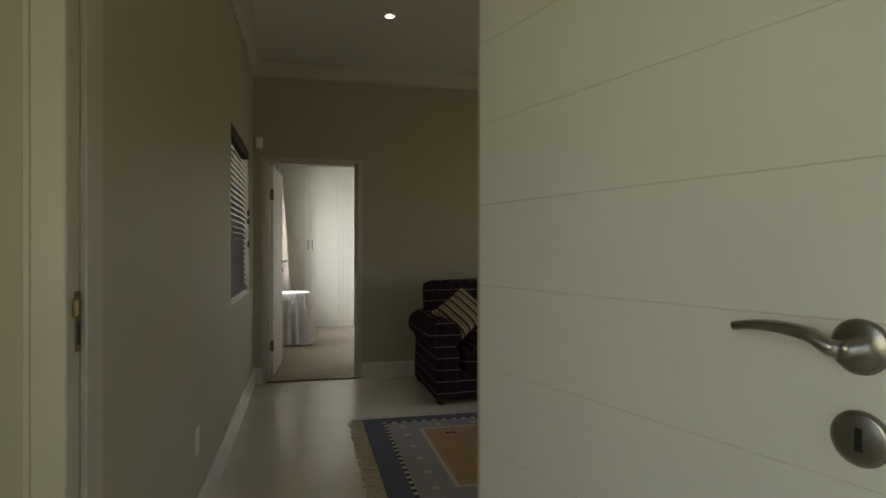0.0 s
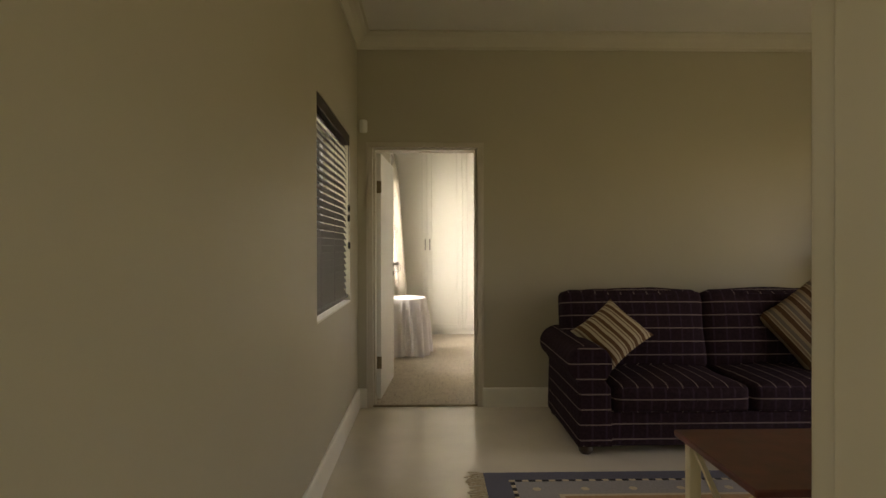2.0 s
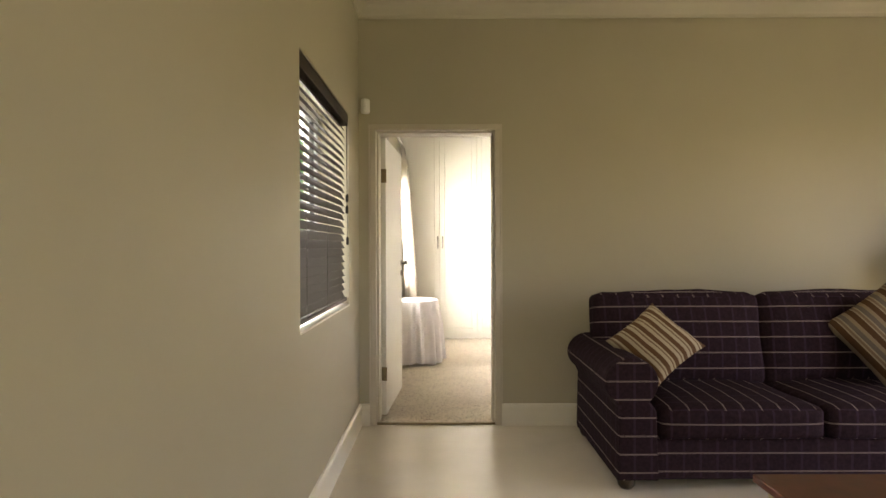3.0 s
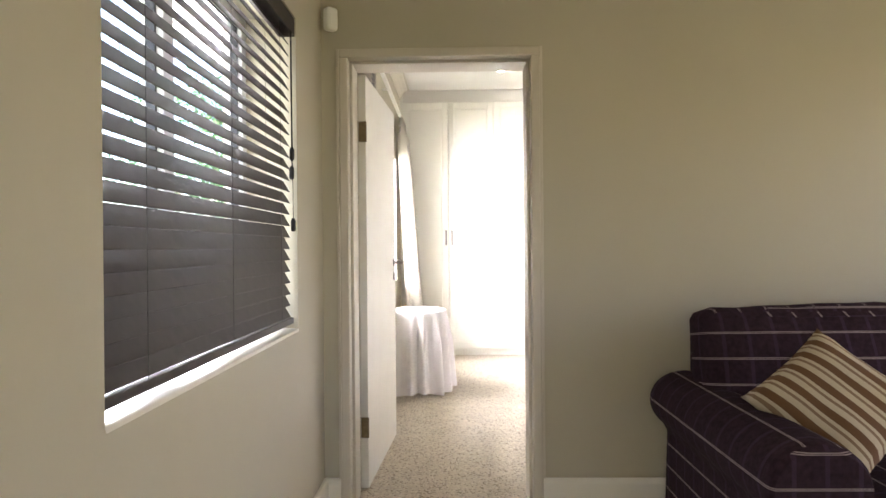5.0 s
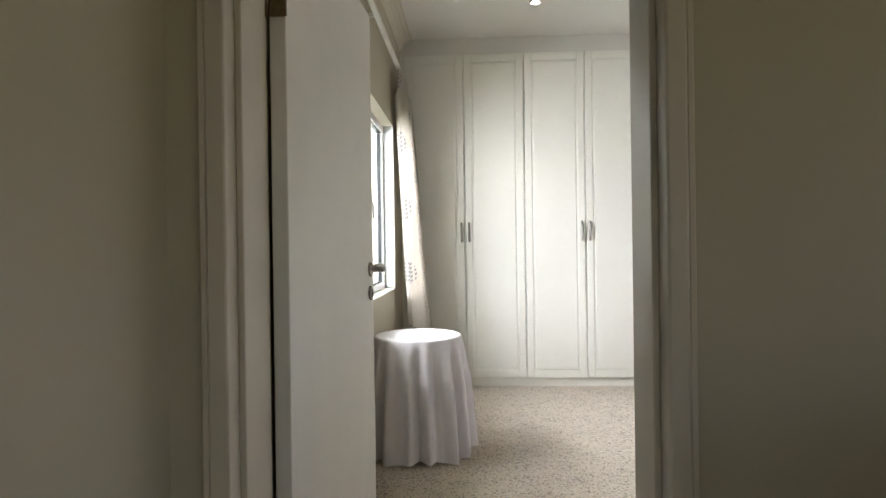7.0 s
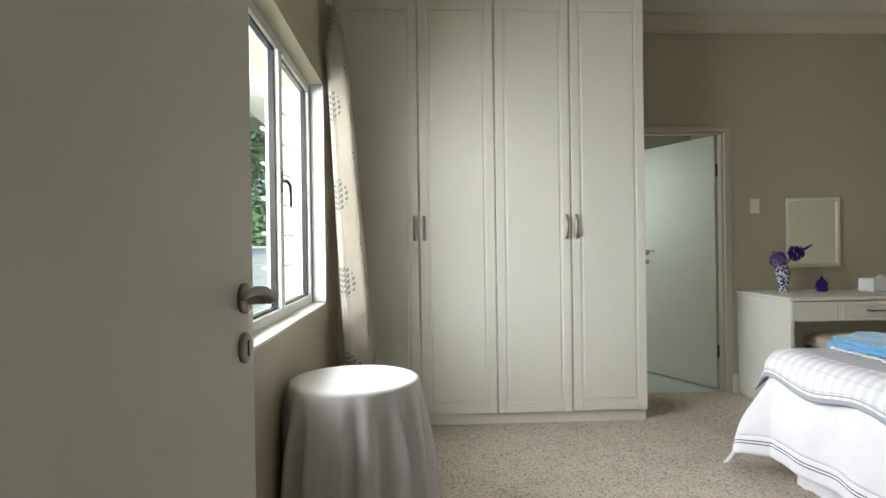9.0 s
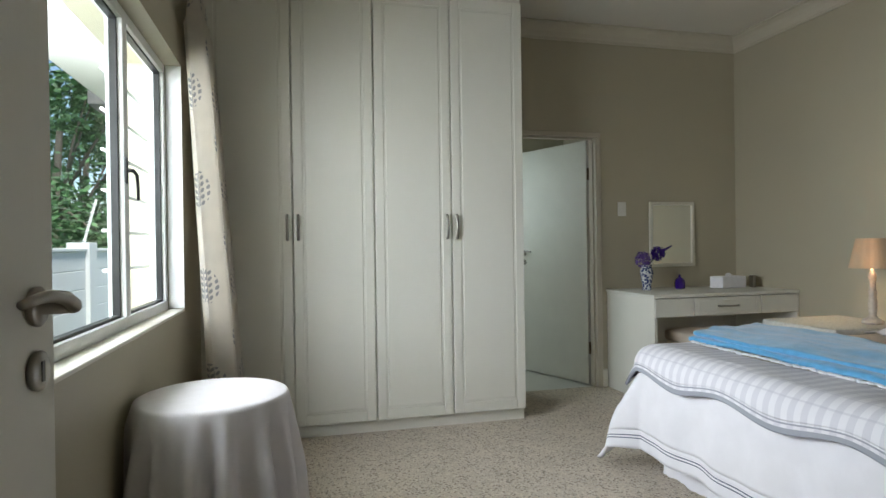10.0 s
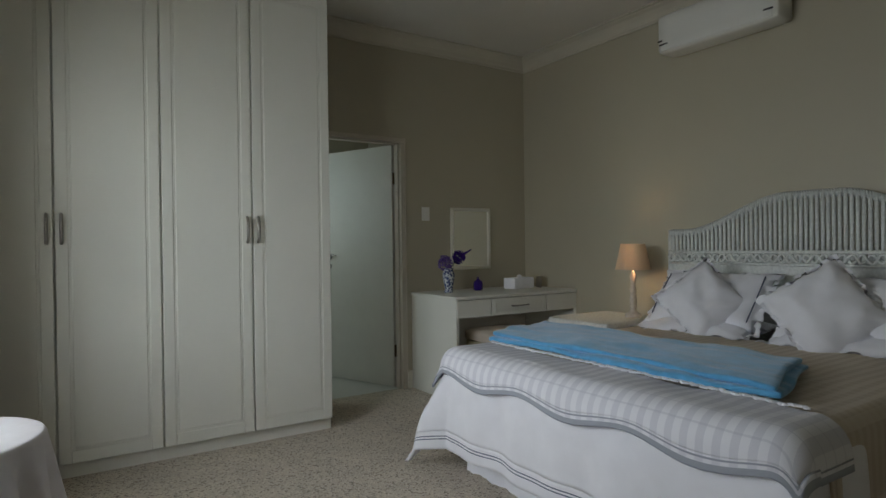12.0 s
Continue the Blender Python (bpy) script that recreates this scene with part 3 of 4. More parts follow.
structure("window_sill_2", boxed(-0.33, X0 + 0.004, 4.002, 5.233, 0.872, 0.886, bevel=0.004), TRIM, "white painted inner window sill", "window sill")

blind = thing("venetian_blind", "dark brown wooden venetian blind, slats half closed", "blind", (-0.175, 4.0, 0.87))
LB = 1.225
part("headrail", boxed(-0.028, 0.034, 0.006, LB, 1.115, 1.185, bevel=0.004), BLIND, blind)
slats = 25
slat_bm = bmesh.new()
box(slat_bm, -0.025, 0.025, 0.012, LB - 0.012, -0.0014, 0.0014, bevel=0.001, seg=1)
slat_me = finish(slat_bm, "slat", BLIND)
for k in range(slats):
    z = 0.083 + 1.02 * k / (slats - 1)
    turn = 59.5 + 1.2 * math.sin(k * 2.3) + (2 if k < 9 else 0)
    ob = new("slat", slat_me)
    ob.parent = blind
    ob.matrix_basis = pose(0, 0, z, 0, turn, 0)
part("bottom_rail", boxed(-0.025, 0.025, 0.01, LB - 0.01, 0.036, 0.060, bevel=0.004), BLIND, blind)
for y in (0.16, 0.61, 1.06):
    for x in (-0.026, 0.026):
        part("ladder_cord", tube([(x, y, 0.06), (x, y, 1.12)], 0.0008, 5), CORD, blind)
for y, z in ((1.175, 0.43), (1.16, 0.62), (1.165, 0.69)):
    part("pull_cord", tube([(0.034, y, 1.12), (0.036, y, z)], 0.0013, 5), CORD, blind)
    part("cord_tassel", lathe([(0.004, z), (0.009, z - 0.01), (0.009, z - 0.045), (0.004, z - 0.05)], 10, m=Matrix.Translation((0.036, y, 0))), CORD, blind, smooth=True)


# ---- lounge ----
def downlight(x, y):
    d = thing("downlight", "small recessed white ceiling downlight, lit", "downlight", (x, y, H), group="ceiling downlights")
    part("trim_ring", lathe([(0.026, -0.004), (0.030, -0.007), (0.043, -0.005), (0.045, 0.0), (0.026, 0.0)], 24), WHITE_PLASTIC, d, smooth=True)
    part("lens", lathe([(0.0, -0.011), (0.018, -0.010), (0.026, -0.007), (0.027, -0.001), (0.0, -0.001)], 20), BULB, d)


downlight(0.92, 4.28)
downlight(0.925, 8.82)
lamp("downlight_beam", "SPOT", look((0.92, 4.28, H - 0.02), (0.92, 4.28, 0)), 0.5, (1, 0.85, 0.6), (0.03, 0), radians(85))
lamp("downlight_beam", "SPOT", look((0.925, 8.82, H - 0.02), (0.925, 8.82, 0)), 1.5, (1, 0.85, 0.6), (0.03, 0), radians(85))

sensor = thing("alarm_sensor", "small white plastic alarm sensor in the corner", "sensor", (-0.085, 5.61, 2.2), 45)
part("housing", soft_box(0.055, 0.045, 0.10, 0.012, 5, (0.0, 0.004, 0)), WHITE_PLASTIC, sensor, smooth=True)
part("lens_window", boxed(-0.018, 0.018, -0.026, -0.021, -0.03, 0.02, bevel=0.002), WHITE_PLASTIC, sensor)
sock = thing("wall_socket", "flat cream plastic socket plate on the wall", "socket", (X0, 2.77, 0.40))
part("plate", boxed(0, 0.009, -0.04, 0.04, -0.06, 0.06, bevel=0.003), TRIM, sock)
part("switch", boxed(0.008, 0.013, -0.012, 0.012, 0.02, 0.045, bevel=0.002), TRIM, sock)


def by_normal(bm, top=1, side=2):
    """Slot 0 for faces that look to the front, 1 for tops, 2 for ends."""
    bm.normal_update()
    for f in bm.faces:
        n = f.normal
        f.material_index = top if abs(n.z) > 0.72 else (side if abs(n.x) > 0.72 else 0)
    return bm


SOFA = [SOFA_Z, SOFA_X, SOFA_SIDE]
sofa = thing("sofa", "dark plum two-seater sofa with thin white stripes", "sofa", (1.26, 4.54, 0))
SW, SD = 2.24, 0.98
part("base", by_normal(box(bmesh.new(), 0.10, SW - 0.10, 0.02, SD - 0.02, 0.05, 0.26, bevel=0.02, seg=3)), SOFA, sofa)
part("back", by_normal(box(bmesh.new(), 0.17, SW - 0.17, 0.72, SD, 0.25, 0.86, bevel=0.05, seg=4)), SOFA, sofa, smooth=True)


def sofa_arm(x0, flip):
    """A scroll arm: an upright panel under a fat roll that leans outward."""
    bm = bmesh.new()
    n, prof = 28, []
    for k in range(n + 1):
        a = radians(-50 + 280 * k / n)
        prof.append((0.137 + 0.137 * math.cos(a), 0.55 + 0.122 * math.sin(a)))
    prof = [(0.27, 0.05), (0.265, 0.40)] + prof + [(0.068, 0.42), (0.065, 0.05)]
    ys = [0.0, 0.012, 0.03, SD - 0.06, SD - 0.02]
    ins = [0.016, 0.004, 0, 0, 0.012]
    cx, cz = 0.15, 0.4
    rings = []
    for y, i in zip(ys, ins):
        ring = []
        for u, z in prof:
            du, dz = u - cx, z - cz
            l = math.hypot(du, dz)
            u2, z2 = u - du / l * i, z - dz / l * i
            ring.append(bm.verts.new((x0 + (u2 if not flip else 0.28 - u2), y, max(0.05, z2))))
        rings.append(ring)
    m = len(prof)
    for a, b in zip(rings, rings[1:]):
        for k in range(m):
            bm.faces.new((a[k], a[(k + 1) % m], b[(k + 1) % m], b[k]))
    bm.faces.new(rings[0][::-1])
    bm.faces.new(rings[-1])
    bmesh.ops.recalc_face_normals(bm, faces=bm.faces)
    return by_normal(bm)


part("arm", sofa_arm(0.0, False), SOFA, sofa)
part("arm", sofa_arm(SW - 0.28, True), SOFA, sofa)
mid = SW / 2
for k, (a, b) in enumerate(((0.275, mid), (mid, SW - 0.275))):
    part("seat_cushion", by_normal(soft_box(b - a - 0.006, 0.74, 0.175, 0.04, 10, (0.0, 0.012, 0.022), 0.006, k)), SOFA, sofa, smooth=True, at=pose((a + b) / 2, 0.375, 0.335))
    part("back_cushion", by_normal(soft_box(b - a + 0.17, 0.20, 0.56, 0.06, 10, (0.0, 0.05, 0.02), 0.012, k + 5)), SOFA, sofa, smooth=True, at=pose((a + b) / 2 + (0.08 if k else -0.08), 0.70, 0.665, -10, 0, 0))
for x in (0.12, SW - 0.12):
    for y in (0.06, SD - 0.09):
        part("foot", lathe([(0.03, 0), (0.042, 0.015), (0.046, 0.04), (0.035, 0.06)], 16, m=Matrix.Translation((x, y, 0))), DARK_WOOD, sofa, smooth=True)


def scatter_cushion(m, seed, cloth, w=0.45):
    c = thing("scatter_cushion", "striped brown and cream scatter cushion on the sofa", "cushion", group="sofa cushions")
    c.matrix_world = m
    part("cover", pillow(w, w, 0.14, 18, seed), cloth, c, smooth=True)


# lies over the arm with its face up and to the front
_n = Vector((-0.18, -0.76, 0.60)).normalized()
_z = Vector((0.545, -0.68, -0.49))
_z = (_z - _n * _z.dot(_n)).normalized()
_x = (-_n).cross(_z)
scatter_cushion(Matrix.Translation((1.61, 4.83, 0.70)) @ Matrix((_x, -_n, _z)).transposed().to_4x4(), 1, CUSHION_FINE, 0.37)
scatter_cushion(pose(3.02, 4.97, 0.735, -22, -38, -14), 2, CUSHION, 0.48)

# side table and lamp beyond the far arm
side = thing("side_table", "small dark wooden side table beside the sofa", "side table", (3.82, 5.28, 0))
part("top", lathe([(0.0, 0.53), (0.23, 0.53), (0.24, 0.54), (0.24, 0.555), (0.0, 0.56)], 32), DARK_WOOD, side, smooth=False)
part("pedestal", lathe([(0.16, 0), (0.16, 0.02), (0.05, 0.04), (0.03, 0.2), (0.04, 0.35), (0.03, 0.5), (0.06, 0.53)], 20), DARK_WOOD, side, smooth=True)


def table_lamp(at, label, shade_mat, body_mat, base_h, r_low, r_top, h_shade):
    l = thing("table_lamp", label, "table lamp", at)
    prof = [(0.055, 0), (0.06, 0.008), (0.055, 0.02), (0.03, 0.03), (0.018, 0.045), (0.024, 0.07), (0.026, 0.1), (0.019, 0.15), (0.026, 0.165), (0.018, 0.18), (0.016, 0.22), (0.024, 0.25), (0.014, 0.27), (0.008, 0.29)]
    s = base_h / 0.29
    part("base", lathe([(r, z * s) for r, z in prof], 20), body_mat, l, smooth=True)
    part("stem", tube([(0, 0, base_h), (0, 0, base_h + h_shade * 0.9)], 0.005, 6), BRASS, l)
    bm = bmesh.new()
    n = 32
    rings = [[bm.verts.new((r * math.cos(2 * math.pi * k / n), r * math.sin(2 * math.pi * k / n), z)) for k in range(n)]
             for r, z in ((r_low, base_h), (r_top, base_h + h_shade), (r_top - 0.003, base_h + h_shade), (r_low - 0.003, base_h))]
    for a, b in zip(rings, rings[1:] + rings[:1]):
        for k in range(n):
            bm.faces.new((a[k], a[(k + 1) % n], b[(k + 1) % n], b[k]))
    part("shade", bm, shade_mat, l, smooth=False)
    return l


table_lamp((3.80, 5.27, 0.56), "table lamp with a brown fabric shade", BROWN_SHADE, DARK_WOOD, 0.42, 0.25, 0.17, 0.26)

# coffee table
ct = thing("coffee_table", "coffee table, red-brown top on cream crossed legs", "coffee table", (1.51, 2.95, 0.012))
CL, CW, CH = 1.2, 0.66, 0.438
part("tabletop", boxed(0, CL, 0, CW, CH - 0.028, CH, bevel=0.006), RED_WOOD, ct)
part("apron", boxed(0.06, CL - 0.06, 0.05, 0.07, CH - 0.085, CH - 0.028), CREAM_WOOD, ct)
part("apron", boxed(0.06, CL - 0.06, CW - 0.07, CW - 0.05, CH - 0.085, CH - 0.028), CREAM_WOOD, ct)
for x in (0.035, CL - 0.085):
    for y in (0.035, CW - 0.085):
        part("leg", boxed(x, x + 0.05, y, y + 0.05, 0, CH - 0.028, bevel=0.004), CREAM_WOOD, ct)
    for s in (0, 1):
        part("cross_brace", tube([(x + 0.025, 0.085, 0.05 if s else CH - 0.06), (x + 0.025, CW - 0.085, CH - 0.06 if s else 0.05)], 0.014, 4), CREAM_WOOD, ct)


def flower_head(bm, at, r, n, petal, seed):
    rng = random.Random(seed)
    for k in range(n):
        d = Vector((rng.gauss(0, 1), rng.gauss(0, 1), rng.gauss(0.2, 1))).normalized()
        c = Vector(at) + d * r * rng.uniform(0.55, 1.0)
        u = d.orthogonal().normalized()
        u.rotate(Matrix.Rotation(rng.uniform(0, 6.3), 3, d))
        w = d.cross(u)
        s = petal * rng.uniform(0.7, 1.2)
        q = [c - d * s * 0.3, c + u * s + d * s * 0.4, c + d * s * 0.2 + (u + w) * s * 0.6, c + w * s + d * s * 0.4]
        bm.faces.new([bm.verts.new(p) for p in q])
    return bm


pot = thing("flower_pot", "cream ceramic pot of purple flowers on the coffee table", "flower pot", (2.13, 3.19, 0.45))
part("pot", lathe([(0.05, 0), (0.058, 0.01), (0.072, 0.06), (0.075, 0.10), (0.066, 0.14), (0.06, 0.145), (0.055, 0.14), (0.0, 0.12)], 28), CERAMIC, pot, smooth=True)
for k, (x, y, z) in enumerate(((-0.07, 0.02, 0.20), (0.03, -0.03, 0.23), (0.09, 0.04, 0.20), (0.0, 0.06, 0.26))):
    part("bloom", flower_head(bmesh.new(), (x, y, z), 0.05, 140, 0.014, k), PURPLE, pot)
    part("stem", tube([(x * 0.3, y * 0.3, 0.12), (x * 0.8, y * 0.8, z - 0.02)], 0.003, 5), LEAF, pot)
part("pale_bloom", flower_head(bmesh.new(), (-0.10, 0.0, 0.235), 0.022, 24, 0.018, 9), PALE_PETAL, pot, "pale cream bloom")

# rug
rug = thing("rug", "flat-woven rug, slate blue border, checked band, tan centre", "rug", (0.72, 2.62, 0.0))
RL, RW = 2.5, 1.66
part("border", boxed(0, RL, 0, RW, 0.001, 0.009, bevel=0.003), RUG_BLUE, rug)
part("field", boxed(0.155, RL - 0.155, 0.135, RW - 0.135, 0.0085, 0.0102), RUG_GREY, rug)
part("inner_border", boxed(0.36, RL - 0.36, 0.34, RW - 0.30, 0.010, 0.0108), RUG_CREAM, rug)
part("centre", boxed(0.385, RL - 0.385, 0.365, RW - 0.325, 0.0105, 0.0115), RUG_TAN, rug)
ck = {RUG_BLACK: finish(boxed(-0.016, 0.016, -0.011, 0.011, 0, 0.0022), "check", RUG_BLACK), RUG_CREAM: finish(boxed(-0.016, 0.016, -0.011, 0.011, 0, 0.0022), "check", RUG_CREAM)}


def check(x, y, mat, rz=0):
    ob = new("check", ck[mat])
    ob.parent = rug
    ob.matrix_basis = pose(x, y, 0.0088, 0, 0, rz)


nx = int((RL - 0.28) / 0.036)
for k in range(nx):
    check(0.145 + 0.036 * k, RW - 0.125, RUG_BLACK if k % 2 else RUG_CREAM)
ny = int((RW - 0.28) / 0.036)
for k in range(ny):
    check(0.145, RW - 0.161 - 0.036 * k, RUG_CREAM if k % 2 else RUG_BLACK, 90)
for k in range(9):
    part("diamond", lathe([(0.0, 0.0103), (0.024, 0.0105), (0.02, 0.0118), (0.0, 0.012)], 6, m=Matrix.Translation((0.26 + 0.25 * k, RW - 0.235, 0))), RUG_CREAM, rug)
    if k < 5:
        part("diamond", lathe([(0.0, 0.0103), (0.022, 0.0105), (0.018, 0.0118), (0.0, 0.012)], 6, m=Matrix.Translation((0.26, RW - 0.42 - 0.22 * k, 0))), RUG_CREAM, rug)
for x in (0.55, 1.2):
    bm = boxed(x - 0.03, x - 0.012, RW - 0.46, RW - 0.42, 0.0112, 0.0125)
    box(bm, x - 0.012, x + 0.014, RW - 0.447, RW - 0.433, 0.0112, 0.0125)
    box(bm, x + 0.014, x + 0.03, RW - 0.46, RW - 0.42, 0.0112, 0.0125)
    part("motif", bm, RUG_BLACK, rug, "small black woven figure")
rng = random.Random(5)
fr = bmesh.new()
for k in range(190):
    y = 0.01 + (RW - 0.02) * k / 189 + rng.uniform(-0.004, 0.004)
    a, c = rng.uniform(-0.02, 0.02), rng.uniform(-0.025, 0.025)
    l = rng.uniform(0.07, 0.11)
    tube([(0.004, y, 0.006), (-l * 0.4, y + a, 0.008 + rng.uniform(0, 0.006)), (-l, y + a + c, 0.004)], 0.0028, 4, fr)
tagged(part("fringe", fr, RUG_CREAM, rug, "loose cream wool fringe"), kind="stuff")


# ---- bedroom ----
# wardrobe: four tall doors in two pairs
WX, WY, WT = -0.106, 9.487, 2.79
DW = 0.5
for k in range(2):
    unit = thing("wardrobe", "tall off-white built-in wardrobe with two panelled doors", "wardrobe", (WX + 2 * k * DW, WY, 0.004), group="fitted wardrobes")
    bm = boxed(0.0, 2 * DW, 0.026, YB0 - WY - 0.004, 0.07, WT - 0.004)
    part("carcass", bm, CUPBOARD, unit)
    part("plinth", boxed(0.0, 2 * DW - (0.0 if k == 0 else 0.004), 0.036, 0.054, 0, 0.072), CUPBOARD, unit)
    for j in range(2):
        bm = bmesh.new()
        w, z0, z1 = DW - 0.009, 0.078, WT - 0.008
        box(bm, 0, w, 0.006, 0.022, z0, z1, bevel=0.003)
        door = part("cupboard_door", bm, CUPBOARD, unit, at=pose(j * DW + 0.004, 0, 0))
        # a sunk groove round a raised field
        b0 = 0.058
        for nm, a in (("stile", (0.0, b0, z0, z1)), ("stile", (w - b0, w, z0, z1)), ("rail", (b0, w - b0, z0, z0 + b0 + 0.01)), ("rail", (b0, w - b0, z1 - b0 - 0.01, z1))):
            part(nm, boxed(a[0], a[1], 0.0, 0.008, a[2], a[3], bevel=0.004), CUPBOARD, door)
        part("raised_panel", boxed(b0 + 0.012, w - b0 - 0.012, 0.001, 0.008, z0 + b0 + 0.022, z1 - b0 - 0.022, bevel=0.006, seg=3), CUPBOARD, door)
        hx = w - 0.028 if j == 0 else 0.028
        part("bow_handle", tube([(hx, 0.002, 1.22), (hx, -0.014, 1.225), (hx, -0.024, 1.25), (hx, -0.028, 1.295), (hx, -0.024, 1.34), (hx, -0.014, 1.365), (hx, 0.002, 1.37)], 0.0088, 8), STEEL, door, "satin steel bow handle", True)
trimw = thing("wardrobe_filler", "off-white filler strip above the wardrobe", "filler strip", (WX, WY, WT))
part("strip", boxed(0.0, 2.0, 0.03, 0.05, -0.006, H - WT), CEILING, trimw)
part("end_strip", boxed(X0 - WX + 0.001, -0.001, 0.02, 0.04, 0.004 - WT, H - WT), CUPBOARD, trimw)


def cloth_skirt(r0, z_top, z_low, folds, flare, depth, seed):
    """A round cloth: flat top, soft rim, then a wall of hanging folds down to the floor."""
    rng = random.Random(seed)
    ph = [rng.uniform(0, 6.3) for _ in range(4)]
    n, bm = 180, bmesh.new()
    rows = [(0.0, z_top, 0), (r0 * 0.6, z_top, 0), (r0 * 0.97, z_top, 0), (r0, z_top - 0.004, 0), (r0 + 0.005, z_top - 0.014, 0)]
    m = 14
    for k in range(1, m + 1):
        f = k / m
        rows.append((r0 + 0.006 + flare * f, z_top - 0.014 - (z_top - 0.014 - z_low) * f, f))
    rings = []
    for r, z, f in rows:
        ring = []
        for k in range(n):
            a = 2 * math.pi * k / n
            w = math.sin(folds * a + ph[0] + 0.8 * math.sin(2 * a + ph[1])) + 0.5 * math.sin((folds * 1.6 // 1) * a + ph[2])
            d = depth * min(1, f * 2.6) * w * (0.75 + 0.25 * math.sin(3 * a + ph[3]))
            ring.append(bm.verts.new(((r + d) * math.cos(a), (r + d) * math.sin(a), z + (0.012 * math.sin(5 * a + ph[2]) * f if f > 0.9 else 0))))
        rings.append(ring)
    for a, b in zip(rings[1:], rings[2:]):
        for k in range(n):
            bm.faces.new((a[k], a[(k + 1) % n], b[(k + 1) % n], b[k]))
    bmesh.ops.delete(bm, geom=rings[0], context="VERTS")
    bm.faces.new(rings[1])
    return bm


rt = thing("round_table", "small round wooden table under a white cloth", "table", (0.125, 7.98, 0.004))
part("tabletop", lathe([(0.0, 0.63), (0.235, 0.63), (0.235, 0.655), (0.0, 0.655)], 32), CREAM_WOOD, rt)
part("pedestal", lathe([(0.15, 0), (0.15, 0.03), (0.04, 0.05), (0.04, 0.63)], 16), CREAM_WOOD, rt)
tc = thing("tablecloth", "white floor-length tablecloth over the round table", "tablecloth", (0.125, 7.98, 0.004))
part("cloth", cloth_skirt(0.25, 0.668, 0.014, 15, 0.055, 0.040, 3), TABLE_LINEN, tc, smooth=True)


def curtain(name, y0, y1, x, z0, z1, folds, label, seed, lean=0.0):
    """A gathered curtain along y, full at the foot and pleated at its heading tape; u, v in metres of cloth."""
    c = thing(name, label, "curtain", (x, y0, z0), group="bedroom curtains")
    bm = bmesh.new()
    uvl = bm.loops.layers.uv.new("cloth")
    n, m = folds * 14, 26
    rng = random.Random(seed)
    ph = [rng.uniform(0, 6.3) for _ in range(4)]
    grid, uvs = [], {}
    for j in range(m + 1):
        f = j / m
        row = []
        for i in range(n + 1):
            u = i / n
            tight = 0.78 + 0.22 * (1 - f) ** 0.7
            y = (y1 - y0) * (u * tight)
            amp = 0.048 + 0.03 * (1 - f)
            a = 2 * math.pi * folds * u + ph[0] + 0.7 * math.sin(5 * u + ph[1]) + 0.5 * (1 - f) * math.sin(3 * u + ph[2])
            xx = amp * math.sin(a) + 0.008 * math.sin(2.7 * a + ph[3])
            if f > 0.955:
                xx = 0.016 * math.sin(3 * a) + 0.004
            v = bm.verts.new((xx + lean * (1 - f), y, (z1 - z0) * f + (0.012 * math.sin(3 * a) if f == 1 else 0)))
            uvs[v] = (u * (y1 - y0) * 2.4, (z1 - z0) * f)
            row.append(v)
        grid.append(row)
    for j in range(m):
        for i in range(n):
            face = bm.faces.new((grid[j][i], grid[j][i + 1], grid[j + 1][i + 1], grid[j + 1][i]))
            for l in face.loops:
                l[uvl].uv = uvs[l.vert]
    bmesh.ops.solidify(bm, geom=bm.faces[:], thickness=0.002)
    part("drape", bm, CURTAIN, c, smooth=True)
    return c


curtain("curtain", 8.87, 9.42, -0.075, 0.012, 2.505, 3, "cream curtain with grey sprigs, drawn back", 2, 0.15)
curtain("curtain", 6.42, 6.75, -0.075, 0.012, 2.505, 4, "cream curtain with grey sprigs, behind the door", 4)
track = thing("curtain_track", "white curtain track on the wall above the window", "curtain track", (X0, 6.4, 2.50))
part("rail", boxed(0.045, 0.075, 0, 3.05, 0.0, 0.025, bevel=0.004), WHITE_PLASTIC, track)
for y in (0.1, 1.5, 2.95):
    part("bracket", boxed(0, 0.05, y, y + 0.03, 0.004, 0.02), WHITE_PLASTIC, track)

# dressing table in the corner
DX, DY, DT = 2.885, 9.51, 0.80
dt = thing("dressing_table", "off-white fitted dressing table with three drawer fronts", "dressing table", (DX, DY, 0.004))
DL, DD = XT - DX - 0.003, YB0 - DY - 0.003
part("top", boxed(-0.012, DL, -0.014, DD, DT - 0.026, DT - 0.001, bevel=0.006), CUPBOARD, dt)
part("side_panel", boxed(0, 0.022, 0, DD, 0, DT - 0.026), CUPBOARD, dt)
part("side_panel", boxed(DL - 0.022, DL, 0, DD, 0, DT - 0.026), CUPBOARD, dt)
part("back_panel", boxed(0.022, DL - 0.022, DD - 0.02, DD, 0.3, DT - 0.026), CUPBOARD, dt)
part("drawer_box", boxed(0.03, DL - 0.03, 0.03, DD - 0.1, DT - 0.155, DT - 0.04), CUPBOARD, dt)
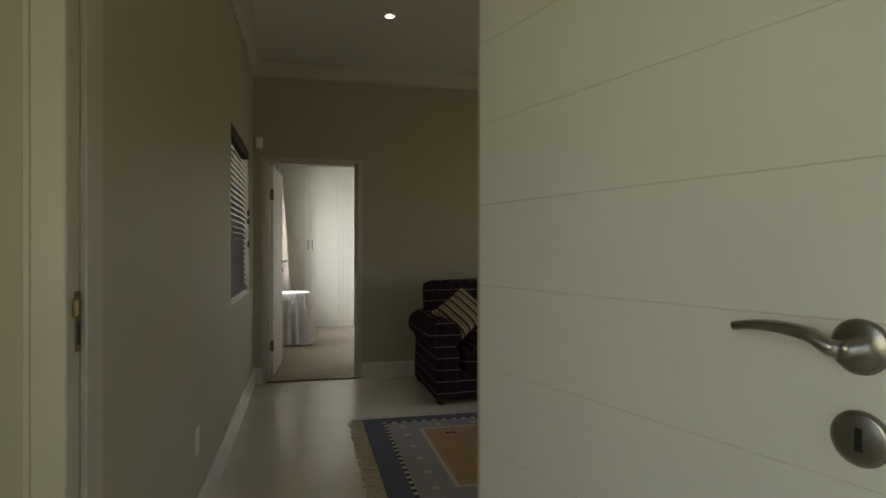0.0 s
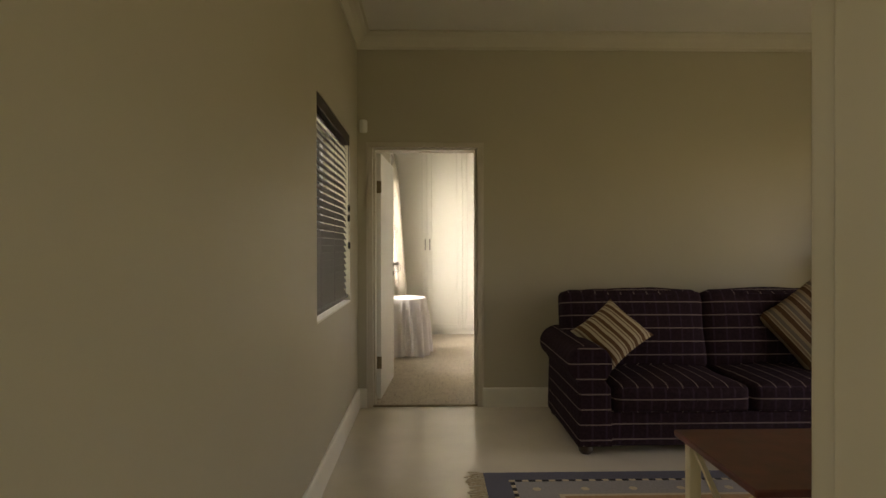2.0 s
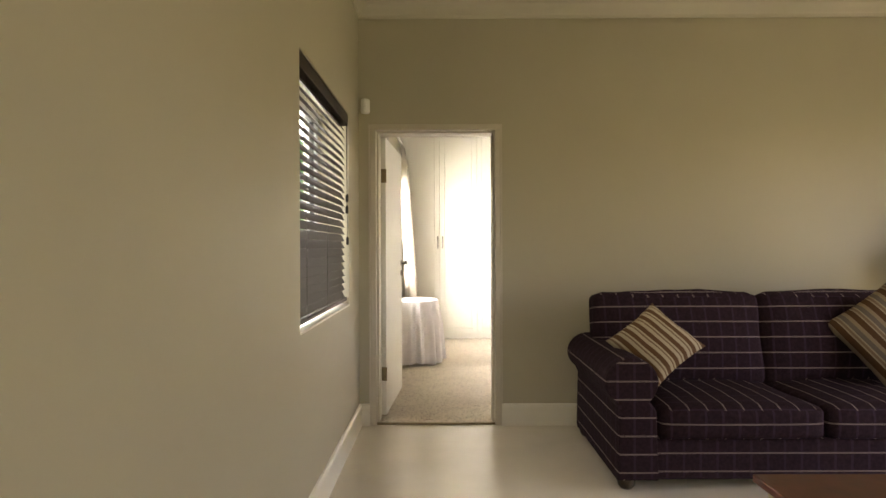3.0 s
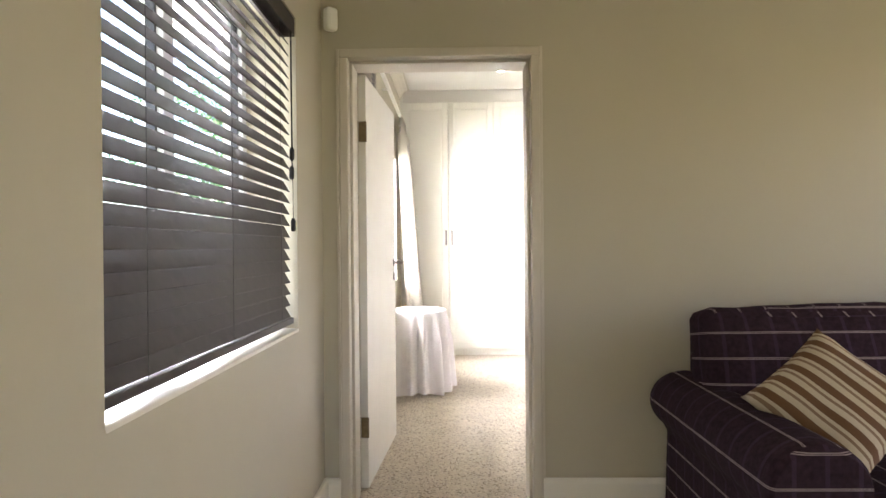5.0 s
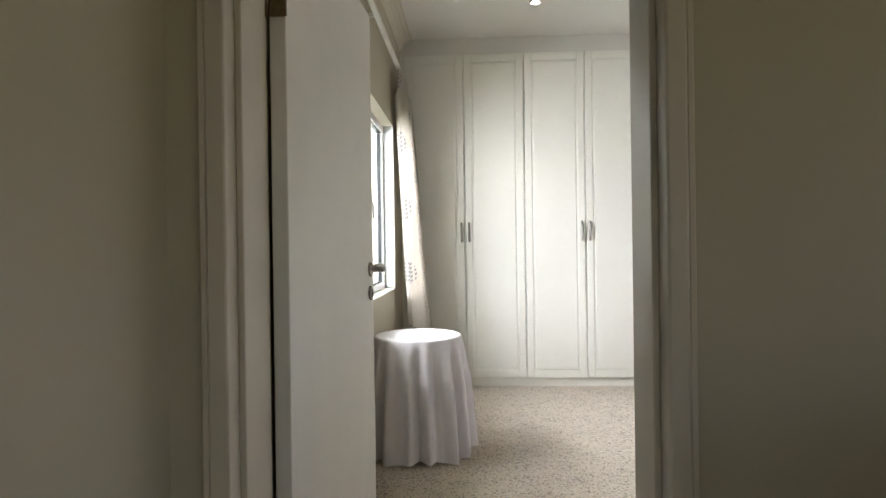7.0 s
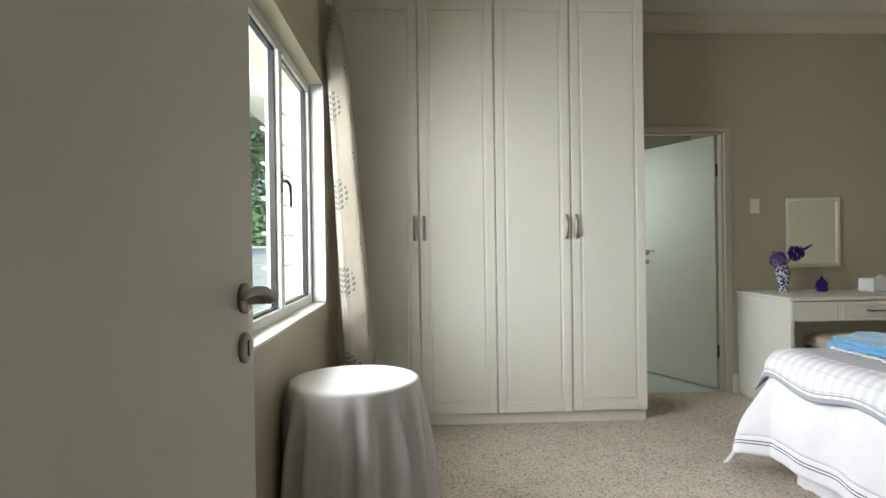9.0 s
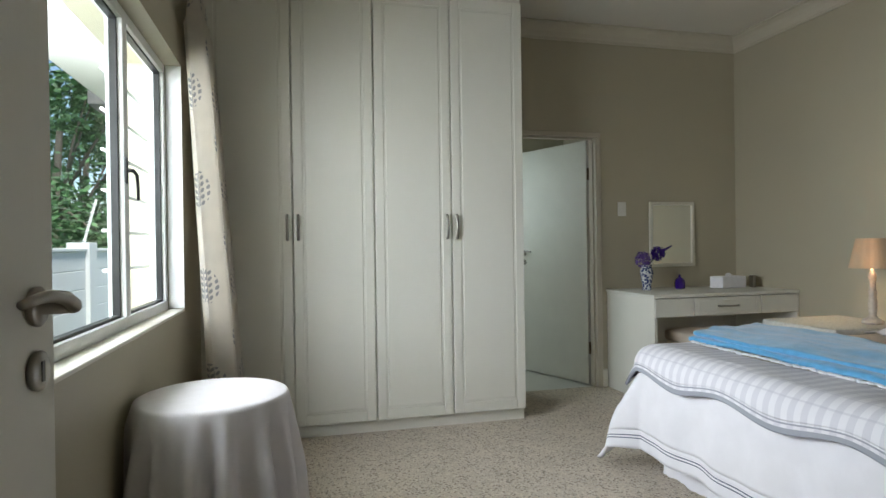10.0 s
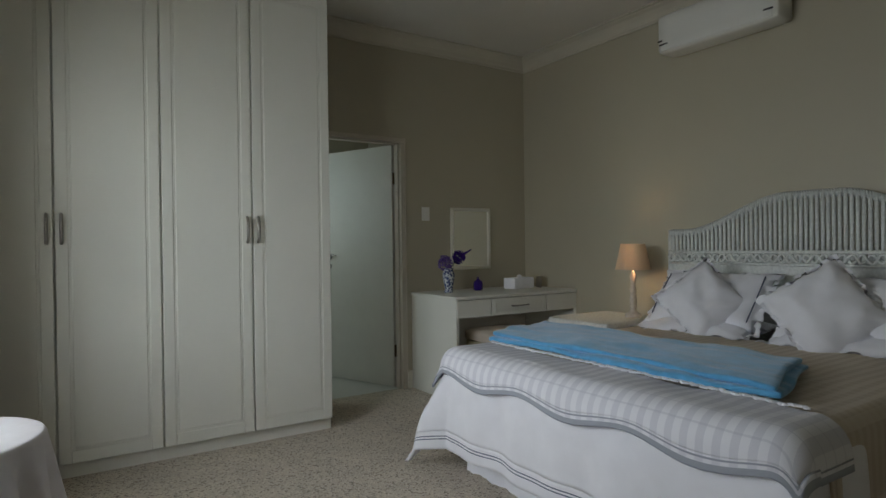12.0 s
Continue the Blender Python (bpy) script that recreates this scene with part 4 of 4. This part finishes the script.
for a, b, pull in ((0.006, 0.325, False), (0.33, 0.90, True), (0.905, DL - 0.003, False)):
    bm = boxed(a, b, -0.006, 0.012, DT - 0.165, DT - 0.032, bevel=0.003)
    dr_front = part("drawer_front", bm, CUPBOARD, dt)
    if pull:
        for r in ((a + 0.03, b - 0.03, DT - 0.150, DT - 0.138), (a + 0.03, b - 0.03, DT - 0.060, DT - 0.048), (a + 0.03, a + 0.042, DT - 0.138, DT - 0.060), (b - 0.042, b - 0.03, DT - 0.138, DT - 0.060)):
            part("moulding", boxed(r[0], r[1], -0.011, -0.005, r[2], r[3], bevel=0.002), CUPBOARD, dr_front)
        cx = (a + b) / 2
        part("drawer_pull", tube([(cx - 0.085, -0.006, DT - 0.097), (cx - 0.075, -0.03, DT - 0.097), (cx + 0.075, -0.03, DT - 0.097), (cx + 0.085, -0.006, DT - 0.097)], 0.006, 8), STEEL, dr_front, "dull steel bar pull", True)
st = thing("stool", "low stool with a padded beige seat under the dressing table", "stool", (3.35, 9.58, 0.004))
part("seat", soft_box(0.46, 0.34, 0.09, 0.03, 6, (0, 0, 0.015)), SHEET, st, smooth=True, at=pose(0, 0, 0.475))
part("rim", boxed(-0.215, 0.215, -0.155, 0.155, 0.37, 0.432, bevel=0.004), CREAM_WOOD, st)
for x in (-0.2, 0.17):
    for y in (-0.14, 0.11):
        part("leg", boxed(x, x + 0.03, y, y + 0.03, 0, 0.37, bevel=0.003), CREAM_WOOD, st)

mir = thing("wall_mirror", "white-framed rectangular mirror above the dressing table", "mirror", (3.28, YB0, 0.975))
MW, MH = 0.43, 0.545
bm = bmesh.new()
for r in ((0, MW, 0, 0.028), (0, MW, MH - 0.028, MH), (0, 0.028, 0.028, MH - 0.028), (MW - 0.028, MW, 0.028, MH - 0.028)):
    box(bm, r[0], r[1], -0.024, -0.001, r[2], r[3], bevel=0.005)
part("frame", bm, TRIM, mir)
part("glass", boxed(0.026, MW - 0.026, -0.012, -0.004, 0.026, MH - 0.026), MIRROR, mir)
sw = thing("light_switch", "cream plastic light switch plate on the wall", "light switch", (3.03, YB0, 1.46))
part("plate", boxed(-0.038, 0.038, -0.009, -0.0005, -0.058, 0.058, bevel=0.003), WHITE_PLASTIC, sw)
part("rocker", boxed(-0.012, 0.012, -0.014, -0.008, -0.018, 0.018, bevel=0.002), WHITE_PLASTIC, sw)

vase = thing("vase", "blue and white china vase of purple flowers", "vase", (3.10, 9.93, DT + 0.003))
part("body", lathe([(0.035, 0), (0.038, 0.006), (0.032, 0.03), (0.042, 0.08), (0.052, 0.13), (0.05, 0.155), (0.036, 0.185), (0.042, 0.2), (0.038, 0.2), (0.0, 0.17)], 28), CHINA, vase, smooth=True)
part("bloom", flower_head(bmesh.new(), (-0.03, 0, 0.24), 0.065, 260, 0.016, 21), PURPLE, vase)
part("bloom", flower_head(bmesh.new(), (0.09, -0.02, 0.29), 0.055, 220, 0.018, 22), PURPLE_GLASS, vase, "darker purple bloom")
part("bud", tube([(0.10, -0.02, 0.30), (0.16, -0.03, 0.325), (0.21, -0.03, 0.35)], 0.014, 8, taper=0.4), PURPLE_GLASS, vase, "long purple bud", True)
for x, z in ((-0.03, 0.22), (0.08, 0.27)):
    part("stem", tube([(0, 0, 0.17), (x, 0, z)], 0.004, 6), LEAF, vase)
votive = thing("glass_candle_holder", "small violet glass candle holder on the dressing table", "candle holder", (3.40, 9.93, DT + 0.003))
part("glass", lathe([(0.03, 0), (0.04, 0.008), (0.042, 0.05), (0.036, 0.075), (0.02, 0.09), (0.006, 0.1), (0.012, 0.112), (0.0, 0.118)], 8), PURPLE_GLASS, votive)
tb = thing("tissue_box", "white tissue box cover on the dressing table", "tissue box", (3.83, 9.90, DT + 0.003), 8)
part("cover", boxed(-0.13, 0.13, -0.065, 0.065, 0, 0.095, bevel=0.008), LINEN, tb)
part("tissue", soft_box(0.06, 0.02, 0.03, 0.008, 4, (0, 0, 0.01), 0.006), LINEN, tb, smooth=True, at=pose(0, 0, 0.10))
fr_ = thing("photo_frame", "small dark frame standing beside the tissue box", "picture frame", (4.03, 9.86, DT + 0.003), -18)
part("frame", boxed(-0.012, 0.012, -0.035, 0.035, 0, 0.10, bevel=0.003), STEEL, fr_)

# bed
BX, BXH, BY0, BY1, BT = 2.17, 4.06, 6.79, 8.43, 0.60
bed = thing("bed", "king-size bed with a white wicker headboard", "bed", (BX, BY0, 0.004))
BL, BW = BXH - BX, BY1 - BY0
part("base", boxed(0.05, BL, 0.05, BW - 0.05, 0.05, 0.32, bevel=0.01), LINEN, bed)
part("mattress", soft_box(BL - 0.02, BW - 0.02, BT - 0.34, 0.06, 8), SHEET, bed, smooth=True, at=pose(BL / 2, BW / 2, 0.32 + (BT - 0.34) / 2))
for x in (0.12, BL - 0.12):
    for y in (0.12, BW - 0.12):
        part("leg", boxed(x - 0.03, x + 0.03, y - 0.03, y + 0.03, 0, 0.06), DARK_WOOD, bed)
vb = bmesh.new()
pts = [(0.9, BW - 0.01), (0.03, BW - 0.01), (0.03, 0.01), (0.9, 0.01)]
run = []
for (a, b), (c, d) in zip(pts, pts[1:]):
    for k in range(60):
        run.append((a + (c - a) * k / 60, b + (d - b) * k / 60))
lo, hi = [], []
for k, (x, y) in enumerate(run):
    w = 0.009 * math.sin(k * 0.9) + 0.005 * math.sin(k * 2.3)
    lo.append(vb.verts.new((x + w, y + w, 0.006)))
    hi.append(vb.verts.new((x + 0.02, y, 0.33)))
for k in range(len(run) - 1):
    vb.faces.new((lo[k], lo[k + 1], hi[k + 1], hi[k]))
part("valance", vb, LINEN, bed, "gathered white valance", True)

# headboard: an arched wicker panel between posts
HY0, HY1 = 6.635, 8.525
hb = part("headboard", boxed(4.075, 4.10, HY0 + 0.02, HY1 - 0.02, 0.35, 1.10), WICKER, None, "white painted wicker headboard")
hb.parent = bed
hb.matrix_parent_inverse = bed.matrix_world.inverted()


def arch(f):
    """Height of the headboard's top, f from 0 to 1 across: level shoulders, then a hump."""
    a = abs(2 * f - 1)
    s = min(1, max(0, (0.86 - a) / 0.72))
    return 1.255 + 0.205 * (s * s * (3 - 2 * s))


def hb_part(name, bm):
    o = part(name, bm, WICKER, hb, smooth=True)
    return o


N = 60
hb_part("top_roll", tube([(4.085, HY0 + (HY1 - HY0) * k / N, arch(k / N)) for k in range(N + 1)], 0.022, 8))
hb_part("post", tube([(4.085, HY0, 0.004), (4.085, HY0, 1.28)], 0.024, 10))
hb_part("post", tube([(4.085, HY1, 0.004), (4.085, HY1, 1.28)], 0.024, 10))
cane_n = 64
for k in range(1, cane_n):
    f = k / cane_n
    y = HY0 + (HY1 - HY0) * f
    hb_part("cane", tube([(4.068, y, 1.08), (4.068, y, arch(f))], 0.0115, 6))
for z in (1.05, 1.125):
    hb_part("band_rail", tube([(4.064, HY0, z), (4.064, HY1, z)], 0.011, 6))
for s in (0, 1):
    pts = [(4.056 + 0.006 * math.cos(math.pi * k / 2 + math.pi * s), HY0 + (HY1 - HY0) * k / 120, 1.087 + 0.026 * math.sin(math.pi * k / 3 + math.pi * s)) for k in range(121)]
    hb_part("woven_braid", tube(pts, 0.009, 6))
wrap = bmesh.new()
for k in range(130):
    f = (k + 0.5) / 130
    y = HY0 + (HY1 - HY0) * f
    z = arch(f)
    tube([(4.06, y - 0.006, z - 0.014), (4.062, y + 0.002, z + 0.024), (4.085, y + 0.007, z + 0.026)], 0.0042, 4, wrap)
tagged(hb_part("cane_wrapping", wrap), kind="stuff")


def drape(x_head, over, name, z_top, mats, label, category, thick=0.012, wave=0.012, seed=0, hem=0.0, hem_label="", side_over=None, puff=0.0, scallop=0.0, r=0.07):
    """A cloth over the foot of the bed that hangs over the foot and both sides."""
    side_over = over if side_over is None else side_over
    bm = bmesh.new()
    us = np.linspace(x_head, BX - over, 64)
    vs = np.linspace(BY0 - side_over, BY1 + side_over, 110)
    grid, dist = [], {}
    for i, u in enumerate(us):
        row = []
        for j, v in enumerate(vs):
            du, dv, sv = max(0.0, BX - u), max(0.0, v - BY1, BY0 - v), (1 if v > BY1 else -1)
            e = scallop * math.sin(v * 11.0) if du > 0 else 0.0
            d = math.hypot(du, dv)
            if du > 0:
                d *= 1 + e / over
            cx, cy = max(u, BX), min(max(v, BY0), BY1)
            z, out = z_top, 0.0
            if d > 0:
                nx_, ny_ = -du / max(1e-9, math.hypot(du, dv)), sv * dv / max(1e-9, math.hypot(du, dv))
                corner = 4 * (nx_ * ny_) ** 2
                d *= 1 - 0.10 * corner
                if d < r * 1.57:
                    a = d / r
                    out, z = r * math.sin(a), z_top - r * (1 - math.cos(a))
                else:
                    h = d - r * 1.57
                    fl = 0.05 + 0.36 * corner
                    z = z_top - r - h * math.sqrt(1 - fl * fl)
                    out = r + h * fl
                    along = v if abs(nx_) > abs(ny_) else u
                    out += wave * min(1, h / 0.25) * (math.sin(along * 13 + seed) + 0.6 * math.sin(along * 23 + 2 * seed))
                    if z < 0.022:
                        out += 0.6 * (0.022 - z)
                        z = 0.022 + 0.002 * math.sin(along * 40)
                cx, cy = cx + nx_ * out, cy + ny_ * out
            else:
                z += puff * noise.noise(Vector((u * 4 + seed, v * 4, 0)))
            w = bm.verts.new((cx, cy, z + 0.003 * noise.noise(Vector((u * 7, v * 7, seed)))))
            dist[w] = min(u - us[-1], v - vs[0], vs[-1] - v)
            row.append(w)
        grid.append(row)
    t = thing(name, label, category)
    where = {v: (v.co.copy(), dist[v]) for row in grid for v in row}
    bm.free()
    for piece, inside in (("cloth", False), ("hem", True)):
        pm, made = bmesh.new(), {}
        uvl = pm.loops.layers.uv.new("hem")
        for i in range(len(us) - 1):
            for j in range(len(vs) - 1):
                quad = (grid[i][j], grid[i][j + 1], grid[i + 1][j + 1], grid[i + 1][j])
                if (sum(where[v][1] for v in quad) / 4 < hem) != inside:
                    continue
                for v in quad:
                    if v not in made:
                        made[v] = pm.verts.new(where[v][0])
                face = pm.faces.new([made[v] for v in quad])
                for l, v in zip(face.loops, quad):
                    l[uvl].uv = (where[v][1], 0.0)
        if not pm.faces:
            pm.free()
            continue
        bmesh.ops.recalc_face_normals(pm, faces=pm.faces)
        bmesh.ops.solidify(pm, geom=pm.faces[:], thickness=thick)
        part(piece, pm, mats, t, hem_label if inside else "", smooth=True)
    return t


drape(2.60, 0.535, "duvet", BT + 0.03, DUVET, "white duvet with navy stitched lines hanging over the bed foot", "duvet", 0.02, 0.014, 1, hem=0.085, hem_label="hem with two navy stitched lines", puff=0.01)
drape(3.62, -0.13, "quilt", BT + 0.044, QUILT, "beige checked quilt lying across the bed", "quilt", 0.008, 0.006, 3, hem=0.03, side_over=0.34, puff=0.006)
drape(2.37, 0.21, "coverlet", BT + 0.060, COVERLET, "grey and white striped coverlet with a scalloped grey edge", "coverlet", 0.012, 0.005, 2, hem=0.045, hem_label="scalloped grey bound edge", scallop=0.022, puff=0.010, r=0.105)

blanket = thing("throw_blanket", "folded sky-blue fleece throw across the bed", "blanket", (2.67, 7.77, BT + 0.062))
for k, (l, w, t, z) in enumerate(((1.55, 0.58, 0.026, 0.016), (1.53, 0.55, 0.026, 0.040))):
    bm = soft_box(w, l, t, 0.012, 40, (0, 0, 0.012), 0.010, k)
    for v in bm.verts:
        x, y = v.co.x, v.co.y
        # the fold lies askew, with creases running along it
        v.co.y += 0.30 * x + 0.012 * math.sin(9 * x + k)
        v.co.x += 0.012 * math.sin(5 * y + 2 * k)
        if v.co.z > 0:
            v.co.z += 0.010 * noise.noise(Vector((x * 14, y * 3.5, k))) + 0.006 * noise.noise(Vector((x * 6 + 9, y * 11, k)))
    part("fold", bm, BLUE, blanket, smooth=True, at=pose(0.012 * k, 0.012 * k, z))
bind = thing("crochet_edging", "white crocheted edging strip along the coverlet", "edging", (2.365, 7.61, BT + 0.064))
bm = bmesh.new()
for k in range(150):
    lathe([(0.0, 0.0), (0.012, 0.001), (0.009, 0.007), (0.0, 0.009)], 6, bm, Matrix.Translation((0.007 * math.sin(k * 1.7), -0.80 + 1.60 * k / 149, 0.006 * noise.noise(Vector((k * 0.2, 0, 0))))))
tagged(part("crochet", bm, LINEN, bind), kind="stuff")


def bed_pillow(name, at, rx, rz, w, h, t, label, seed, ry=0, trim=None):
    p = thing(name, label, "pillow", group="bed pillows")
    p.matrix_world = pose(*at, 0, 0, rz) @ pose(0, 0, 0, rx, ry, 0)
    part("case", pillow(w, h, t, 26, seed, wobble=0.02, flange=0.1), LINEN, p, smooth=True)
    for e in (-1, 1) if trim else ():
        part("piping", tube([(e * w * 0.40, -t * 0.27, -h * 0.36), (e * w * 0.405, -t * 0.29, 0), (e * w * 0.40, -t * 0.27, h * 0.36)], 0.004, 5), NAVY, p, "navy piped edge")
    return p


for y, s in ((8.09, 1), (7.24, 2)):
    bed_pillow("pillow", (3.80, y, BT + 0.065), -86, -90, 0.78, 0.50, 0.11, "flat white sleeping pillow with a frilled edge", s)
    bed_pillow("pillow", (3.85, y, BT + 0.225), -40, -90, 0.80, 0.46, 0.17, "white pillow with navy piping propped against the headboard", s + 3, trim=True)
bed_pillow("cushion", (3.69, 8.03, BT + 0.235), -40, -86, 0.43, 0.43, 0.17, "square white frilled cushion set on its corner", 11, ry=42)
bed_pillow("cushion", (3.66, 7.33, BT + 0.235), -38, -95, 0.46, 0.46, 0.18, "square white frilled cushion leaning on a pillow", 12, ry=47)

# nightstand with lamp
ns = thing("nightstand", "white wicker bedside table", "bedside table", (3.45, 8.56, 0.004))
NW, ND, NH = 0.63, 0.56, 0.645
part("top", boxed(-0.01, NW, 0, ND, NH - 0.04, NH, bevel=0.012, seg=3), WICKER, ns)
part("front_panel", boxed(0.02, 0.035, 0.03, ND - 0.03, 0.3, NH - 0.05), WICKER, ns)
part("drawer", boxed(0.008, 0.03, 0.05, ND - 0.05, NH - 0.19, NH - 0.06, bevel=0.006), WICKER, ns)
for y in (0.02, ND - 0.035):
    part("side_panel", boxed(0.03, NW - 0.03, y, y + 0.015, 0.3, NH - 0.04), WICKER, ns)
for x in (0.025, NW - 0.03):
    for y in (0.025, ND - 0.025):
        part("leg", tube([(x, y, 0), (x, y, NH - 0.04)], 0.018, 8), WICKER, ns)
wv = bmesh.new()
for k in range(26):
    tube([(0.0, 0.008 + (ND - 0.016) * k / 25, NH + 0.001), (NW - 0.008, 0.008 + (ND - 0.016) * k / 25, NH + 0.001)], 0.005, 5, wv)
tagged(part("woven_top", wv, WICKER, ns), kind="stuff")
table_lamp((3.88, 8.70, 0.655), "bedside lamp, whitewashed turned base, lit cream shade", SHADE, LAMP_WOOD, 0.345, 0.125, 0.085, 0.185)
lamp("bedside_bulb", "POINT", pose(3.88, 8.70, 1.08), 1.8, (1, 0.66, 0.34), (0.03, 0))

# air conditioner high on the wall
ac = thing("air_conditioner", "white split air conditioner high on the wall", "air conditioner", (XT, 7.70, 2.505))
AW, AH, AD = 0.83, 0.27, 0.19
part("case", soft_box(AD, AW, AH, 0.03, 6, (0.006, 0, 0)), WHITE_PLASTIC, ac, smooth=True, at=pose(-AD / 2 - 0.002, AW / 2, AH / 2))
part("outlet_slot", boxed(-AD - 0.003, -AD + 0.03, 0.03, AW - 0.02, 0.058, 0.068), BLACK, ac, "dark air outlet slot")
part("louvre", boxed(-AD - 0.001, -AD + 0.02, 0.035, AW - 0.03, 0.015, 0.056, bevel=0.004), WHITE_PLASTIC, ac)
part("indicator", boxed(-AD - 0.006, -AD + 0.004, AW - 0.04, AW - 0.01, 0.085, 0.093), BLACK, ac)

# ---- outside ----
structure("ground", boxed(-300, 300, -300, 300, -0.45, -0.25), GRASS, "green lawn and ground outside", "ground")
structure("roof_soffit", boxed(-1.05, -0.42, -2.6, 12.3, 2.36, 2.46), PLASTER, "white painted roof overhang", "soffit")
wing = thing("house_wing", "white plastered wing of the house", "house", (0, 0, -0.25))
part("wall", boxed(-1.32, -0.43, 12.64, 15.5, 0, 2.9), PLASTER, wing)
part("roof", boxed(-1.6, -0.4, 12.4, 15.8, 2.9, 3.05, bevel=0.01), ROOF, wing)
bw = thing("boundary_wall", "white plastered boundary wall with piers", "garden wall", (-2.7, 0, -0.25))
for k in range(5):
    part("panel", boxed(-0.2, 0, -6, 45, 0.284 * k, 0.284 * (k + 1), bevel=0.014), PLASTER, bw)
part("coping", boxed(-0.23, 0.03, -6, 45, 1.42, 1.47, bevel=0.01), PLASTER, bw)
for y in (4.8, 10.4, 16.0, 21.6, 27.2):
    part("pier", boxed(-0.26, 0.06, y - 0.18, y + 0.18, 0, 1.56, bevel=0.01), PLASTER, bw)
fence = thing("electric_fence", "electric fence strands on slanted white brackets", "fence", (-2.8, 0, 1.22))
for y in (4.8, 10.4, 16.0, 21.6, 27.2):
    part("bracket", tube([(0, y, 0), (0.12, y + 0.3, 0.78)], 0.022, 6), WHITE_PLASTIC, fence)
    for k in range(5):
        part("insulator", lathe([(0.02, -0.02), (0.036, 0), (0.02, 0.02)], 8, m=Matrix.Translation((0.02 + 0.02 * k, y + 0.04 + 0.058 * k, 0.12 + 0.145 * k))), WHITE_PLASTIC, fence)
for k in range(5):
    part("wire", tube([(0.02 + 0.02 * k, -6, 0.12 + 0.145 * k), (0.02 + 0.02 * k, 30, 0.12 + 0.145 * k)], 0.003, 4), STEEL, fence)


def tree(x, y, h, r, seed, n):
    rng = random.Random(seed)
    t = thing("tree", "leafy green garden tree with a pale trunk", "tree", (x, y, -0.3), group="garden trees")
    bm = tube([(0, 0, 0), (0.06, 0.05, h * 0.2), (0.0, 0.1, h * 0.45), (0.15, 0.0, h * 0.75)], 0.16, 9, taper=0.4)
    clumps = []
    for k in range(26):
        a, e = rng.uniform(0, 6.3), rng.uniform(-0.9, 1)
        c = Vector((r * math.cos(a) * math.sqrt(1 - e * e * 0.8) * rng.uniform(0.45, 1), r * math.sin(a) * math.sqrt(1 - e * e * 0.8) * rng.uniform(0.45, 1), h * 0.58 + e * h * 0.42))
        clumps.append(c)
        if k < 12:
            tube([(0, 0.1, h * rng.uniform(0.25, 0.5)), c * 0.5 + Vector((0, 0, h * 0.22)), c], 0.05, 5, bm, 0.25)
    part("trunk", bm, BARK, t, smooth=True)
    verts, faces = [], []
    for k in range(n):
        c = rng.choice(clumps) + Vector((rng.gauss(0, 0.42), rng.gauss(0, 0.42), rng.gauss(0, 0.36)))
        u = Vector((rng.gauss(0, 1), rng.gauss(0, 1), rng.gauss(0, 0.5))).normalized()
        w = u.cross(Vector((rng.gauss(0, 1), rng.gauss(0, 1), rng.gauss(0, 1)))).normalized()
        s = rng.uniform(0.06, 0.12)
        q = len(verts)
        verts += [tuple(c - u * s), tuple(c + w * s * 0.4), tuple(c + u * s), tuple(c - w * s * 0.4)]
        faces.append((q, q + 1, q + 2, q + 3))
    me = bpy.data.meshes.new("crown")
    me.from_pydata(verts, [], faces)
    me.materials.append(FOLIAGE)
    ob = new("crown", me)
    ob.parent = t


for k, (x, y, h, r, n) in enumerate(((-4.6, 20.0, 5.4, 2.2, 14000), (-5.6, 25.0, 6.0, 3.0, 9000), (-5.0, 31.0, 6.0, 3.0, 8000), (-7.8, 23.0, 7.0, 3.2, 9000), (-4.2, 36.0, 6.5, 3.2, 8000))):
    tree(x, y, h, r, 40 + k, n)
